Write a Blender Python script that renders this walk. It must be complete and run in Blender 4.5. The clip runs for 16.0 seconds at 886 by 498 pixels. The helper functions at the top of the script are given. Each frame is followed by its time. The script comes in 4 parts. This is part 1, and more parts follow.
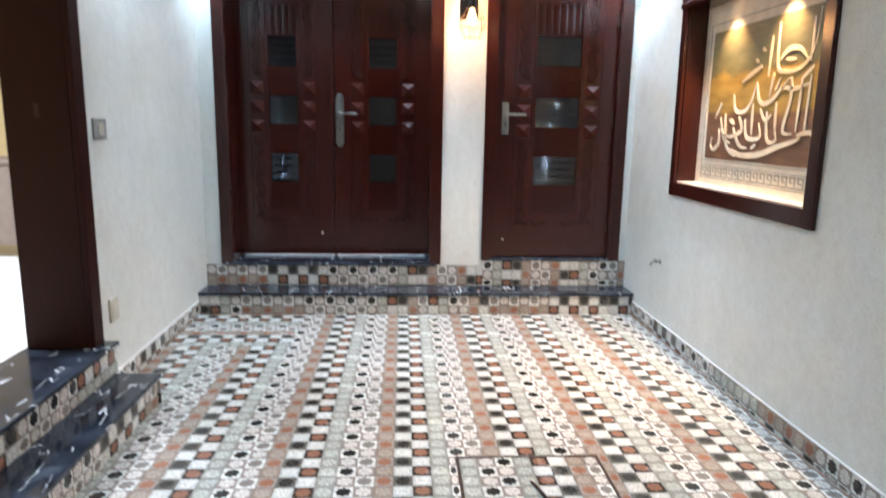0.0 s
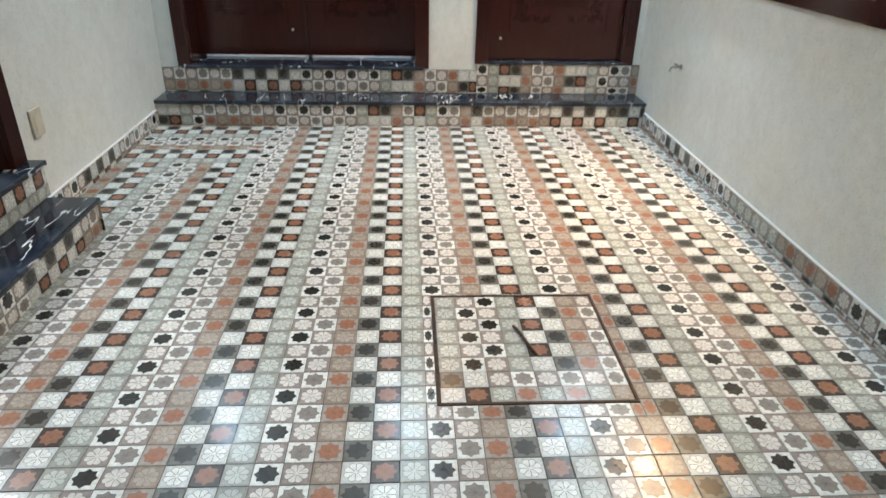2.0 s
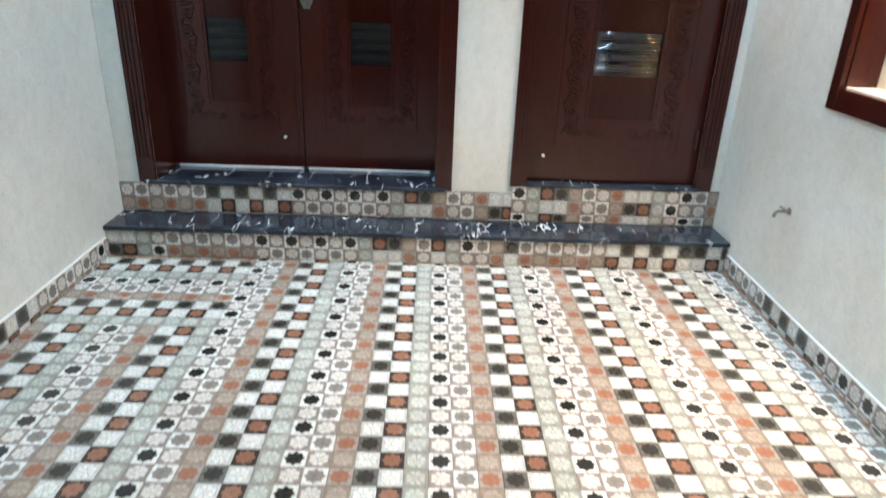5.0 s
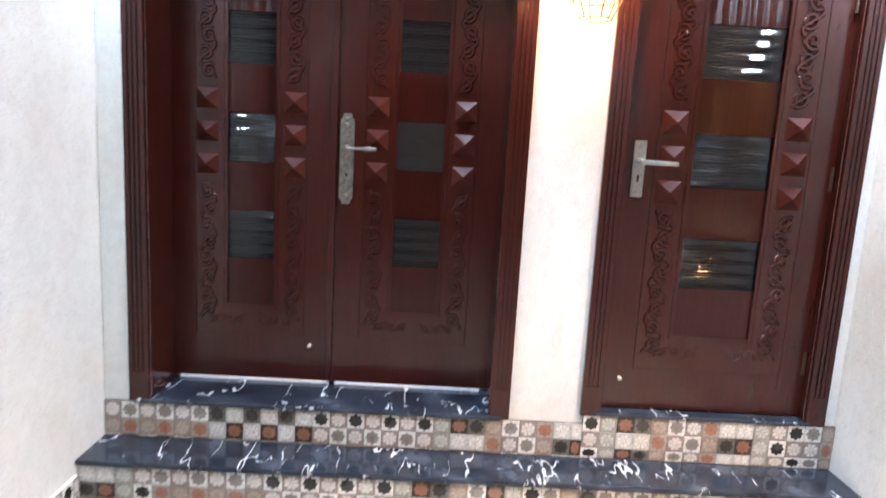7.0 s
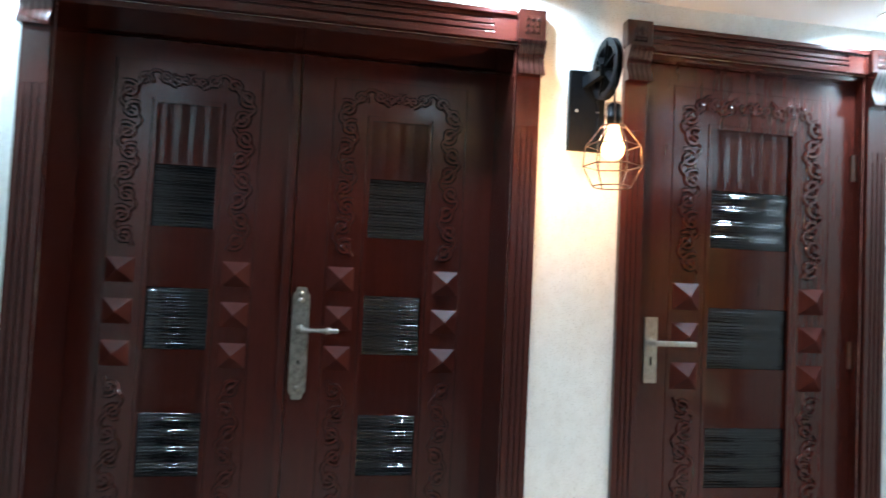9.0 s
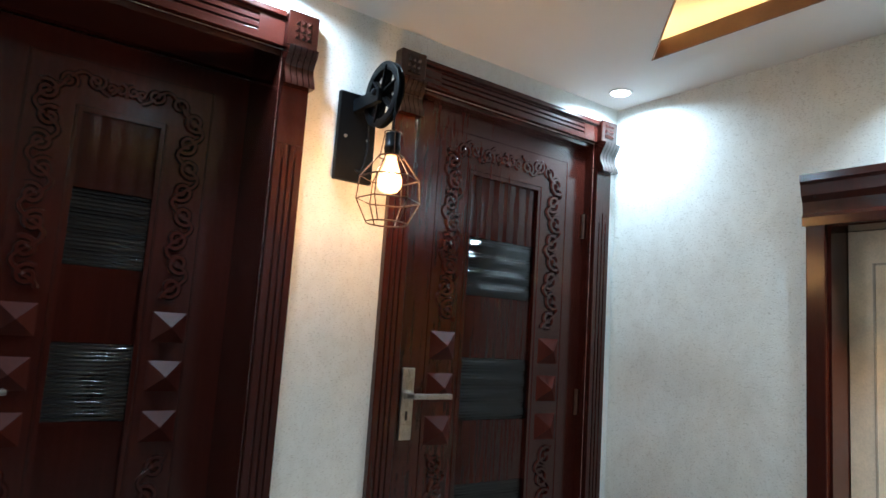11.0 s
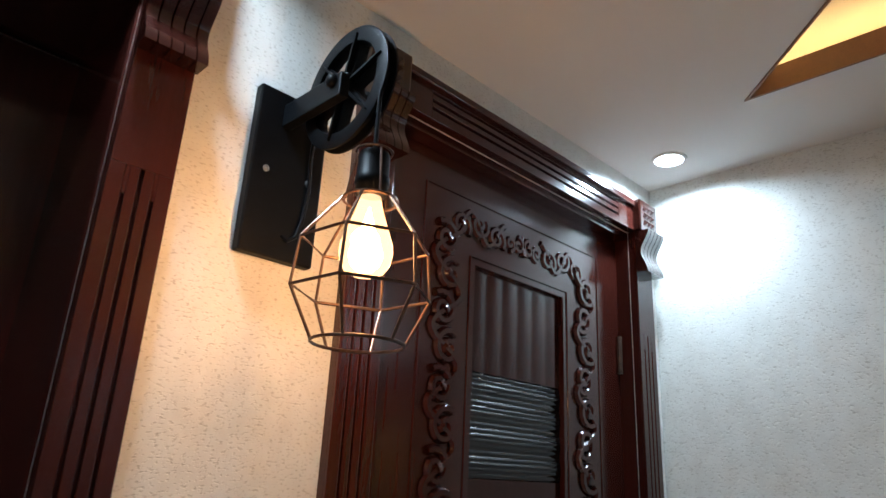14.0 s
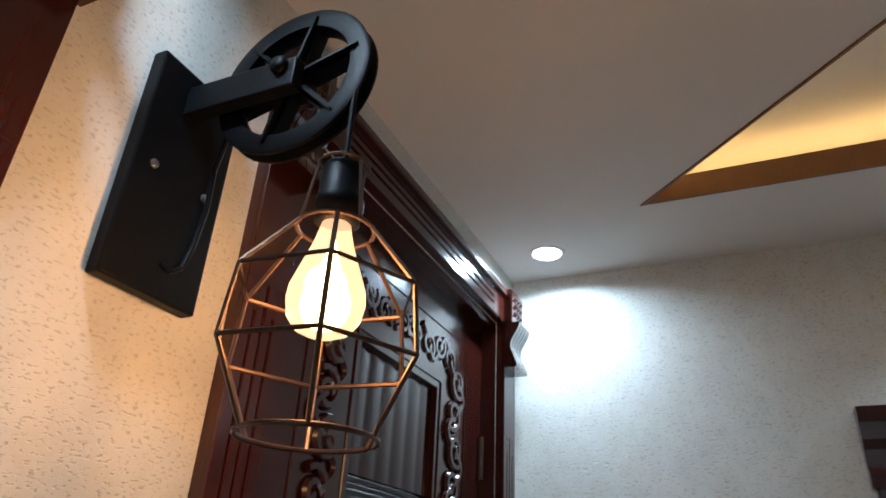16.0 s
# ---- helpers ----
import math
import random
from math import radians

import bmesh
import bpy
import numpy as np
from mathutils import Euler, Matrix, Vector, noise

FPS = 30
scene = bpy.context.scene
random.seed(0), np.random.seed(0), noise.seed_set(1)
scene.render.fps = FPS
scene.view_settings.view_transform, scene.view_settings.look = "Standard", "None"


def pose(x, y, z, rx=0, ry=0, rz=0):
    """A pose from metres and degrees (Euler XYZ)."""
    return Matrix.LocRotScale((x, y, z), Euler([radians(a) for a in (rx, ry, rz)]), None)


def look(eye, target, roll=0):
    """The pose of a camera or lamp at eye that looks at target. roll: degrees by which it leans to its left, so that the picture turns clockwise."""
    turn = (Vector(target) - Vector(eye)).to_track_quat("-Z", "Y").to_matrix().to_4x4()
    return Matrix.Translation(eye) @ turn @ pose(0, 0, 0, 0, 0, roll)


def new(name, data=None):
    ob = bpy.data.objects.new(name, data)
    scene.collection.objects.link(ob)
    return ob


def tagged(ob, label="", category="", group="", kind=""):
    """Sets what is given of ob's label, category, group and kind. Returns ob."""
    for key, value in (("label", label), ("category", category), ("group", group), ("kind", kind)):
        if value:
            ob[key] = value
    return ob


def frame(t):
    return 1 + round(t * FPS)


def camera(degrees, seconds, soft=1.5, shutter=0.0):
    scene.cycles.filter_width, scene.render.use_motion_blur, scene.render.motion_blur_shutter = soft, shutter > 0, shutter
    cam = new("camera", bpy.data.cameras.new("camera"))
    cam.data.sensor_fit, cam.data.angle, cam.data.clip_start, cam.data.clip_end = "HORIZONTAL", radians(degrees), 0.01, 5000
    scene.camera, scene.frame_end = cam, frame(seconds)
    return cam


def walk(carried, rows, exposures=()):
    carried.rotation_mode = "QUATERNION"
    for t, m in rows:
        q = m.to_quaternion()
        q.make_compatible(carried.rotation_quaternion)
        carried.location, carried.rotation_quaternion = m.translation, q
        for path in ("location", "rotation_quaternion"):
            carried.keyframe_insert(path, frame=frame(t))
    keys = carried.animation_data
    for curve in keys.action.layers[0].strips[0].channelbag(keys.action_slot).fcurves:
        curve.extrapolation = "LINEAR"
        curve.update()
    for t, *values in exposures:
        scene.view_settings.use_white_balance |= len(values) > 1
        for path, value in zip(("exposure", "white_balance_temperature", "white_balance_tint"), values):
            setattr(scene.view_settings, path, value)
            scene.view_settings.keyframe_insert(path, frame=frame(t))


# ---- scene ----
cam = camera(67.8, 16.0, soft=1.5, shutter=0.5)
PATH = [
    (0, (-0.108, 0.454, 1.353), (0.014, 2.417, 0.987), 1.0),
    (0.5, (-0.132, 0.57, 1.318), (0.089, 2.474, 0.746), 2.4),
    (1, (-0.101, 0.681, 1.276), (0.108, 2.524, 0.529), 1.7),
    (1.5, (-0.029, 0.787, 1.293), (0.142, 2.586, 0.436), 1.8),
    (2, (0.033, 0.902, 1.28), (0.14, 2.673, 0.358), 1.3),
    (2.5, (0.036, 1.052, 1.258), (0.145, 2.763, 0.228), 0.1),
    (3, (0.016, 1.238, 1.269), (0.167, 2.922, 0.2), 1.0),
    (3.5, (0.02, 1.387, 1.276), (0.149, 3.065, 0.196), 1.1),
    (4, (0.081, 1.62, 1.297), (0.143, 3.346, 0.287), 1.9),
    (4.5, (0.114, 1.811, 1.367), (0.129, 3.592, 0.458), 2.0),
    (4.7, (0.097, 1.892, 1.376), (0.144, 3.699, 0.521), 2.1),
    (6.8, (-0.123, 2.598, 1.484), (-0.151, 4.563, 1.108), 3.0),
    (7, (-0.182, 2.648, 1.491), (-0.155, 4.621, 1.166), 3.2),
    (7.5, (-0.342, 2.801, 1.54), (-0.18, 4.784, 1.333), 2.0),
    (8, (-0.412, 2.901, 1.571), (-0.193, 4.885, 1.45), 3.7),
    (8.5, (-0.462, 3.051, 1.595), (-0.213, 5.035, 1.639), 2.6),
    (9, (-0.504, 3.187, 1.642), (-0.163, 5.156, 1.728), 2.7),
    (9.5, (-0.568, 3.28, 1.647), (0.167, 5.136, 1.765), 2.1),
    (10, (-0.643, 3.328, 1.622), (0.305, 5.078, 1.82), 1.1),
    (10.2, (-0.65, 3.351, 1.631), (0.361, 5.065, 1.833), 1.7),
    (12.3, (-0.411, 3.991, 1.708), (0.86, 5.466, 2.167), 3.2),
    (12.5, (-0.41, 4.054, 1.731), (0.876, 5.501, 2.234), 2.6),
    (13, (-0.376, 4.188, 1.757), (0.93, 5.62, 2.254), 3.3),
    (13.5, (-0.238, 4.362, 1.781), (1.087, 5.734, 2.380), 2.5),
    (14, (-0.141, 4.47, 1.801), (1.187, 5.818, 2.45), 2.9),
    (14.5, (-0.114, 4.576, 1.815), (1.281, 5.818, 2.532), 3.8),
    (15, (-0.109, 4.693, 1.835), (1.397, 5.742, 2.630), 2.5),
    (15.5, (-0.098, 4.768, 1.839), (1.488, 5.640, 2.690), 3.1),
    (16, (-0.095, 4.790, 1.847), (1.516, 5.546, 2.760), 3.1),
]
EXPOSURES = [(0.0, 0.68, 5900, 13), (0.5, 0.6, 5900, 11), (1.5, 0.42, 6200, 8), (2.5, 0.25, 6200, 8), (3.5, 0.08, 6100, 8), (4.5, 0.35, 5900, 6), (6.8, 1.4, 6200, 22), (7.5, 1.35, 6100, 20), (8.0, 1.3, 5900, 14),
             (8.5, 1.0, 5850, 10), (9.0, 0.68, 5700, 7), (9.5, 0.12, 5800, 6), (10.2, -0.2, 5850, 6), (12.3, -0.45, 5950, 9), (13.5, -0.65, 6200, 12), (14.5, -0.95, 6200, 13), (16.0, -1.25, 6150, 13)]
walk(cam, [(t, look(eye, target, roll)) for t, eye, target, roll in PATH], EXPOSURES)

# ---- plan, in metres ----
XL, XR, YN, YS, ZC = -1.56, 1.60, 5.35, -1.3, 2.655     # porch walls and ceiling
TREAD_Y, Z1, Z2 = 5.094, 0.161, 0.335                  # lower step's nosing, step heights
D1 = dict(x0=-1.448, x1=0.178, leaf_y=5.60)            # double door, outer edges of its casing
D2 = dict(x0=0.484, x1=1.545, leaf_y=5.39)             # single door
CELL = 0.0745
CAS_Y = YN - 0.022
JAMB_W = 0.085

# ---- world and lights ----
world = bpy.data.worlds.new("world")
scene.world = world
world.use_nodes = True
world.node_tree.nodes["Background"].inputs[0].default_value = (0.01, 0.012, 0.015, 1)
world.node_tree.nodes["Background"].inputs[1].default_value = 0.2

COOL, WARM, AMBER = (0.66, 0.86, 1.0), (1.0, 0.62, 0.28), (1.0, 0.66, 0.24)


def disk_lamp(name, place, watts, colour, size, aim=(0, 0, -1), spread=160):
    lamp = bpy.data.lights.new(name, "AREA")
    lamp.shape, lamp.size, lamp.energy, lamp.color, lamp.spread = "DISK", size, watts, colour, radians(spread)
    ob = new(name, lamp)
    ob.matrix_world = look(place, Vector(place) + Vector(aim))
    return ob


# the last pair, at y 0.9, is unseen and added as floor fill
DOWN_AND_FILL_LIGHTS = [(1.437, 5.203), (0.045, 5.225), (-1.42, 5.205), (1.43, 4.05), (0.05, 4.05), (-1.43, 4.05), (1.43, 0.9), (-1.43, 0.9)]
WATTS = [12, 11, 8, 11, 9, 5, 12, 6]
for (dx, dy), watts in zip(DOWN_AND_FILL_LIGHTS, WATTS):
    disk_lamp("downlight_or_fill_lamp", (dx, dy, ZC - 0.008), watts, COOL, 0.07 if dy > 3 else 0.05, spread=160 if dy > 5 else 115)
for ny in (4.12, 3.58):
    disk_lamp("niche_lamp", (1.650, ny, 2.052), 9.5, WARM, 0.035, (-0.38, 0, -1), 105)
bulb_light = bpy.data.lights.new("bulb_light", "POINT")
bulb_light.energy, bulb_light.color, bulb_light.shadow_soft_size = 5, (1.0, 0.46, 0.17), 0.02
new("bulb_light", bulb_light).location = (0.351, 5.113, 2.082)
disk_lamp("inner_room_lamp", (-3.2, 4.0, 2.95), 115, (0.95, 0.97, 1.0), 0.8)


# ---- materials ----
def material(name):
    m = bpy.data.materials.new(name)
    m.use_nodes = True
    return m, m.node_tree.nodes, m.node_tree.links, m.node_tree.nodes["Principled BSDF"]


def noise_node(nodes, links, scale, detail=4, stretch=None, coord="Object", turn=0.0):
    tc = nodes.new("ShaderNodeTexCoord")
    mp = nodes.new("ShaderNodeMapping")
    links.new(tc.outputs[coord], mp.inputs[0])
    if stretch:
        mp.inputs["Scale"].default_value = stretch
    mp.inputs["Rotation"].default_value[2] = turn
    n = nodes.new("ShaderNodeTexNoise")
    n.inputs["Scale"].default_value, n.inputs["Detail"].default_value = scale, detail
    links.new(mp.outputs[0], n.inputs[0])
    return n


def ramp(nodes, links, src, stops):
    r = nodes.new("ShaderNodeValToRGB")
    while len(r.color_ramp.elements) < len(stops):
        r.color_ramp.elements.new(0.5)
    for e, (p, c) in zip(r.color_ramp.elements, stops):
        e.position, e.color = p, (*c, 1) if len(c) == 3 else c
    links.new(src, r.inputs[0])
    return r


def mix(nodes, links, fac, a, b, kind="MIX"):
    m = nodes.new("ShaderNodeMix")
    m.data_type, m.blend_type = "RGBA", kind
    for sock, v in ((0, fac), (6, a), (7, b)):
        if isinstance(v, (int, float)):
            m.inputs[sock].default_value = v
        elif isinstance(v, tuple):
            m.inputs[sock].default_value = (*v, 1)
        else:
            links.new(v, m.inputs[sock])
    return m.outputs[2]


def bump(nodes, links, bsdf, height, strength, distance=0.002):
    b = nodes.new("ShaderNodeBump")
    b.inputs["Strength"].default_value, b.inputs["Distance"].default_value = strength, distance
    links.new(height, b.inputs["Height"])
    links.new(b.outputs[0], bsdf.inputs["Normal"])


def plain(name, colour, rough=0.5, metal=0.0, vary=0.12, scale=14, bumps=0.0, coat=0.0, speck=0.88):
    m, n, l, b = material(name)
    big = noise_node(n, l, scale)
    fine = noise_node(n, l, scale * 14)
    dark, light = tuple(c * (1 - vary) for c in colour), tuple(min(1, c * (1 + vary)) for c in colour)
    r = ramp(n, l, big.outputs[0], [(0.3, dark), (0.7, light)])
    f = ramp(n, l, fine.outputs[0], [(0.35, (speck,) * 3), (0.6, (1.0,) * 3)])
    l.new(mix(n, l, 1.0, r.outputs[0], f.outputs[0], "MULTIPLY"), b.inputs["Base Color"])
    rr = ramp(n, l, fine.outputs[0], [(0.3, (rough * 0.8,) * 3), (0.7, (min(1, rough * 1.25),) * 3)])
    l.new(rr.outputs[0], b.inputs["Roughness"])
    b.inputs["Metallic"].default_value = metal
    b.inputs["Coat Weight"].default_value = coat
    if bumps:
        bump(n, l, b, fine.outputs[0], bumps)
    return m


def glow(name, colour, strength):
    m, n, l, b = material(name)
    b.inputs["Base Color"].default_value = (*colour, 1)
    b.inputs["Emission Color"].default_value = (*colour, 1)
    b.inputs["Emission Strength"].default_value = strength
    return m


def wall_paint():
    """Off-white emulsion over coarse, pitted plaster."""
    m, n, l, b = material("wall_paint")
    big = noise_node(n, l, 1.6, 5)
    mid = noise_node(n, l, 26, 6, (1, 1, 0.8))
    pits = noise_node(n, l, 330, 2, (0.38, 0.38, 1))
    smudge = noise_node(n, l, 6, 6, (1, 1, 0.7))
    c = ramp(n, l, big.outputs[0], [(0.3, (0.67, 0.675, 0.635)), (0.7, (0.75, 0.755, 0.72))])
    d = ramp(n, l, mid.outputs[0], [(0.3, (0.93, 0.922, 0.91)), (0.6, (1, 1, 1))])
    p = ramp(n, l, pits.outputs[0], [(0.33, (0.50, 0.47, 0.43)), (0.43, (1, 1, 1))])
    st = ramp(n, l, smudge.outputs[0], [(0.32, (0.955, 0.95, 0.94)), (0.52, (1, 1, 1))])
    c0 = mix(n, l, 1.0, c.outputs[0], d.outputs[0], "MULTIPLY")
    c1 = mix(n, l, 1.0, c0, st.outputs[0], "MULTIPLY")
    l.new(mix(n, l, 0.52, c1, p.outputs[0], "MULTIPLY"), b.inputs["Base Color"])
    b.inputs["Roughness"].default_value = 0.62
    add = n.new("ShaderNodeMath")
    add.operation = "ADD"
    l.new(mid.outputs[0], add.inputs[0])
    l.new(p.outputs[0], add.inputs[1])
    bump(n, l, b, add.outputs[0], 0.55, 0.0013)
    return m


def mahogany(name, tone=1.0, stretch=(14, 14, 1.1), rough=0.2, coat=0.7, haze=0.19):
    """Dark red-brown stained wood under gloss lacquer; the grain runs along the smallest stretch."""
    m, n, l, b = material(name)
    grain = noise_node(n, l, 5, 4, stretch)
    fine = noise_node(n, l, 30, 5, stretch)
    a = ramp(n, l, grain.outputs[0], [(0.25, (0.026 * tone, 0.0050 * tone, 0.0032 * tone)), (0.55, (0.030 * tone, 0.0056 * tone, 0.0036 * tone)), (0.8, (0.035 * tone, 0.0068 * tone, 0.0044 * tone))])
    f = ramp(n, l, fine.outputs[0], [(0.35, (0.95,) * 3), (0.6, (1,) * 3)])
    l.new(mix(n, l, 1.0, a.outputs[0], f.outputs[0], "MULTIPLY"), b.inputs["Base Color"])
    r = ramp(n, l, grain.outputs[0], [(0.2, (rough * 0.9,) * 3), (0.8, (rough * 1.12,) * 3)])
    l.new(r.outputs[0], b.inputs["Roughness"])
    b.inputs["Coat Weight"].default_value, b.inputs["Coat Roughness"].default_value = coat, haze
    b.inputs["Specular IOR Level"].default_value = 0.12
    bump(n, l, b, fine.outputs[0], 0.006, 0.0002)
    return m


def marble():
    """Polished blue-black marble with broken white veins."""
    m, n, l, b = material("black_marble")
    base = noise_node(n, l, 7, 6)
    c = ramp(n, l, base.outputs[0], [(0.3, (0.006, 0.008, 0.013)), (0.58, (0.026, 0.033, 0.047)), (0.8, (0.075, 0.088, 0.11))])
    warp = noise_node(n, l, 5.6, 3, (1.6, 0.4, 1), turn=0.45)
    vein = n.new("ShaderNodeMath")
    vein.operation = "SUBTRACT"
    vein.inputs[1].default_value = 0.5
    l.new(warp.outputs[0], vein.inputs[0])
    av = n.new("ShaderNodeMath")
    av.operation = "ABSOLUTE"
    l.new(vein.outputs[0], av.inputs[0])
    v = ramp(n, l, av.outputs[0], [(0.0, (1, 1, 1)), (0.006, (0.7,) * 3), (0.012, (0, 0, 0))])
    gate = noise_node(n, l, 9.0, 5)
    g = ramp(n, l, gate.outputs[0], [(0.49, (0, 0, 0)), (0.56, (1, 1, 1))])
    fac = mix(n, l, 1.0, v.outputs[0], g.outputs[0], "MULTIPLY")
    l.new(mix(n, l, fac, c.outputs[0], (0.62, 0.63, 0.63)), b.inputs["Base Color"])
    b.inputs["Roughness"].default_value = 0.13
    return m


def star_tile(name, fg, bg, line=0.35, flower=False):
    """Glazed square printed with an eight-pointed star and petal lines, laid out on the square's own UV."""
    m, n, l, b = material(name)
    uv = n.new("ShaderNodeUVMap")
    sep = n.new("ShaderNodeSeparateXYZ")
    l.new(uv.outputs[0], sep.inputs[0])

    def op(kind, a, c=None):
        k = n.new("ShaderNodeMath")
        k.operation = kind
        for i, v in enumerate((a, c)):
            if v is None:
                continue
            if isinstance(v, (int, float)):
                k.inputs[i].default_value = v
            else:
                l.new(v, k.inputs[i])
        return k.outputs[0]
    u, w = op("SUBTRACT", sep.outputs[0], 0.5), op("SUBTRACT", sep.outputs[1], 0.5)
    au, aw = op("ABSOLUTE", u), op("ABSOLUTE", w)
    square = op("MAXIMUM", au, aw)
    diamond = op("MULTIPLY", op("ADD", au, aw), 0.7071)
    angle = op("ARCTAN2", w, u)
    radius = op("SQRT", op("ADD", op("MULTIPLY", u, u), op("MULTIPLY", w, w)))
    petal = op("ABSOLUTE", op("SINE", op("MULTIPLY", angle, 4)))
    if flower:
        # eight rounded petals, parted by short notches
        lobe = op("ADD", op("MULTIPLY", op("POWER", petal, 0.45), 0.13), 0.315)
        edge = op("SUBTRACT", radius, lobe)
        inside = op("LESS_THAN", edge, 0.0)
        lines = op("MULTIPLY", op("LESS_THAN", op("MULTIPLY", petal, radius), 0.046), op("LESS_THAN", radius, 0.40))
        lines = op("MULTIPLY", lines, op("GREATER_THAN", radius, 0.07))
        rim = op("LESS_THAN", op("ABSOLUTE", edge), 0.016)
    else:
        edge = op("SUBTRACT", op("MINIMUM", square, diamond), 0.325)
        inside = op("LESS_THAN", edge, 0.0)
        lines = op("MULTIPLY", op("LESS_THAN", op("MULTIPLY", petal, radius), 0.03), op("LESS_THAN", radius, 0.25))
        rim = op("LESS_THAN", op("ABSOLUTE", edge), 0.014)
    lines = op("MAXIMUM", lines, op("MULTIPLY", rim, 0.6))
    # a grey hairline frame just inside the square's edge
    frame_line = op("LESS_THAN", op("ABSOLUTE", op("SUBTRACT", square, 0.455)), 0.012)
    lines = op("MAXIMUM", lines, op("MULTIPLY", frame_line, 0.35))
    wear = noise_node(n, l, 60, 4)
    stain = noise_node(n, l, 5, 4)
    info = n.new("ShaderNodeObjectInfo")
    col = mix(n, l, inside, bg, fg)
    dark = mix(n, l, 1.0, col, (0.10, 0.095, 0.085), "MULTIPLY")
    col = mix(n, l, op("MULTIPLY", lines, line), col, dark)
    wr = ramp(n, l, wear.outputs[0], [(0.3, (0.80,) * 3), (0.62, (1.05,) * 3)])
    st = ramp(n, l, stain.outputs[0], [(0.3, (0.86, 0.85, 0.83)), (0.7, (1, 1, 1))])
    col = mix(n, l, 1.0, mix(n, l, 1.0, col, wr.outputs[0], "MULTIPLY"), st.outputs[0], "MULTIPLY")
    rnd = n.new("ShaderNodeMapRange")
    rnd.inputs[3].default_value, rnd.inputs[4].default_value = 0.9, 1.06
    l.new(info.outputs["Random"], rnd.inputs[0])
    hsv = n.new("ShaderNodeHueSaturation")
    l.new(rnd.outputs[0], hsv.inputs["Value"])
    l.new(col, hsv.inputs["Color"])
    l.new(hsv.outputs[0], b.inputs["Base Color"])
    rr = ramp(n, l, stain.outputs[0], [(0.3, (0.16,) * 3), (0.7, (0.30,) * 3)])
    l.new(rr.outputs[0], b.inputs["Roughness"])
    return m


WHITE_T, MAUVE, DARK_T, RUST, CREAM, BROWN = (0.76, 0.76, 0.72), (0.31, 0.26, 0.235), (0.030, 0.027, 0.023), (0.33, 0.155, 0.095), (0.68, 0.64, 0.595), (0.060, 0.042, 0.032)
TILES = {
    "A0": star_tile("tile_dark_star", DARK_T, WHITE_T, 0.2), "A1": star_tile("tile_cream_flower", CREAM, MAUVE, 0.7, True),
    "B0": star_tile("tile_cream_flower_pale", CREAM, MAUVE, 0.7, True), "B1": star_tile("tile_grey_star", (0.25, 0.22, 0.20), WHITE_T),
    "C0": star_tile("tile_sage_flower", (0.41, 0.345, 0.285), (0.32, 0.245, 0.195), 0.5, True), "C1": star_tile("tile_rust_star", RUST, (0.36, 0.31, 0.27), 0.3),
    "D0": star_tile("tile_white_flower", WHITE_T, (0.60, 0.60, 0.57), 0.85, True), "D1": star_tile("tile_slate_star", (0.045, 0.040, 0.034), (0.15, 0.14, 0.12), 0.15),
    "E0": star_tile("tile_orange_star", (0.28, 0.135, 0.085), BROWN, 0.25), "E1": star_tile("tile_white_flower_bold", WHITE_T, (0.62, 0.62, 0.60), 0.85, True),
    "F0": star_tile("tile_pale_sage", (0.54, 0.55, 0.50), (0.36, 0.36, 0.32), 0.72, True), "F1": star_tile("tile_pale_sage_soft", (0.51, 0.515, 0.47), (0.34, 0.34, 0.30), 0.72, True),
}
TILE_KEYS = list(TILES)
WALL, WOOD, MARBLE = wall_paint(), mahogany("mahogany", 1.2), marble()
# the door's mahogany, lightened so the studs' top faces look lit
WOOD_S = mahogany("mahogany_lit_stud", 1.7, (14, 14, 1.1), 0.45, 0.0, 0.35)
WOOD_M = mahogany("mahogany_dull", 0.8, (14, 14, 1.1), 0.45, 0.05, 0.4)
# same wood, glossier, with its colour darkened to offset the close downlight
WOOD_B = mahogany("mahogany_gloss_shaded", 0.6, (14, 14, 1.1), 0.15, 1.0, 0.14)
WOOD_H = mahogany("mahogany_level", 1.2, (1.1, 14, 14))
WOOD_D = mahogany("mahogany_panel", 0.9, (18, 18, 0.8), 0.14, 0.42, 0.15)
CEIL = plain("ceiling_paint", (0.70, 0.67, 0.645), 0.7, 0, 0.012, 2, 0.02, speck=0.985)
# dark only to keep the unseen south wall out of glass and lacquer
REFLECTION_DARK = plain("reflection_dark", (0.05, 0.045, 0.04), 0.8)
GROUT = plain("grout", (0.10, 0.092, 0.082), 0.85)
STEEL = plain("brushed_steel", (0.42, 0.41, 0.39), 0.28, 1.0, 0.15, 60, 0.1)
ALU = plain("pale_aluminium", (0.86, 0.87, 0.88), 0.3, 0.2, 0.05)
PEWTER = plain("aged_pewter", (0.27, 0.265, 0.245), 0.34, 1.0, 0.3, 70, 0.3)
BLACK = plain("black_powder_coat", (0.0030, 0.0035, 0.0045), 0.42, 0.0, 0.2, 40, 0.15)
BLACK.node_tree.nodes["Principled BSDF"].inputs["Specular IOR Level"].default_value = 0.09
BRONZE = plain("dark_bronze_wire", (0.10, 0.062, 0.045), 0.32, 0.9, 0.2, 60)
PLASTIC = plain("ivory_plastic", (0.55, 0.50, 0.40), 0.4)
SWITCH_GREY = plain("grey_plastic", (0.33, 0.31, 0.29), 0.4)
WHITE_GLOSS = plain("white_floor_tile", (0.78, 0.78, 0.76), 0.15, 0, 0.03)
CREAM_WALL = plain("cream_paint", (0.75, 0.60, 0.33), 0.7, 0, 0.05)
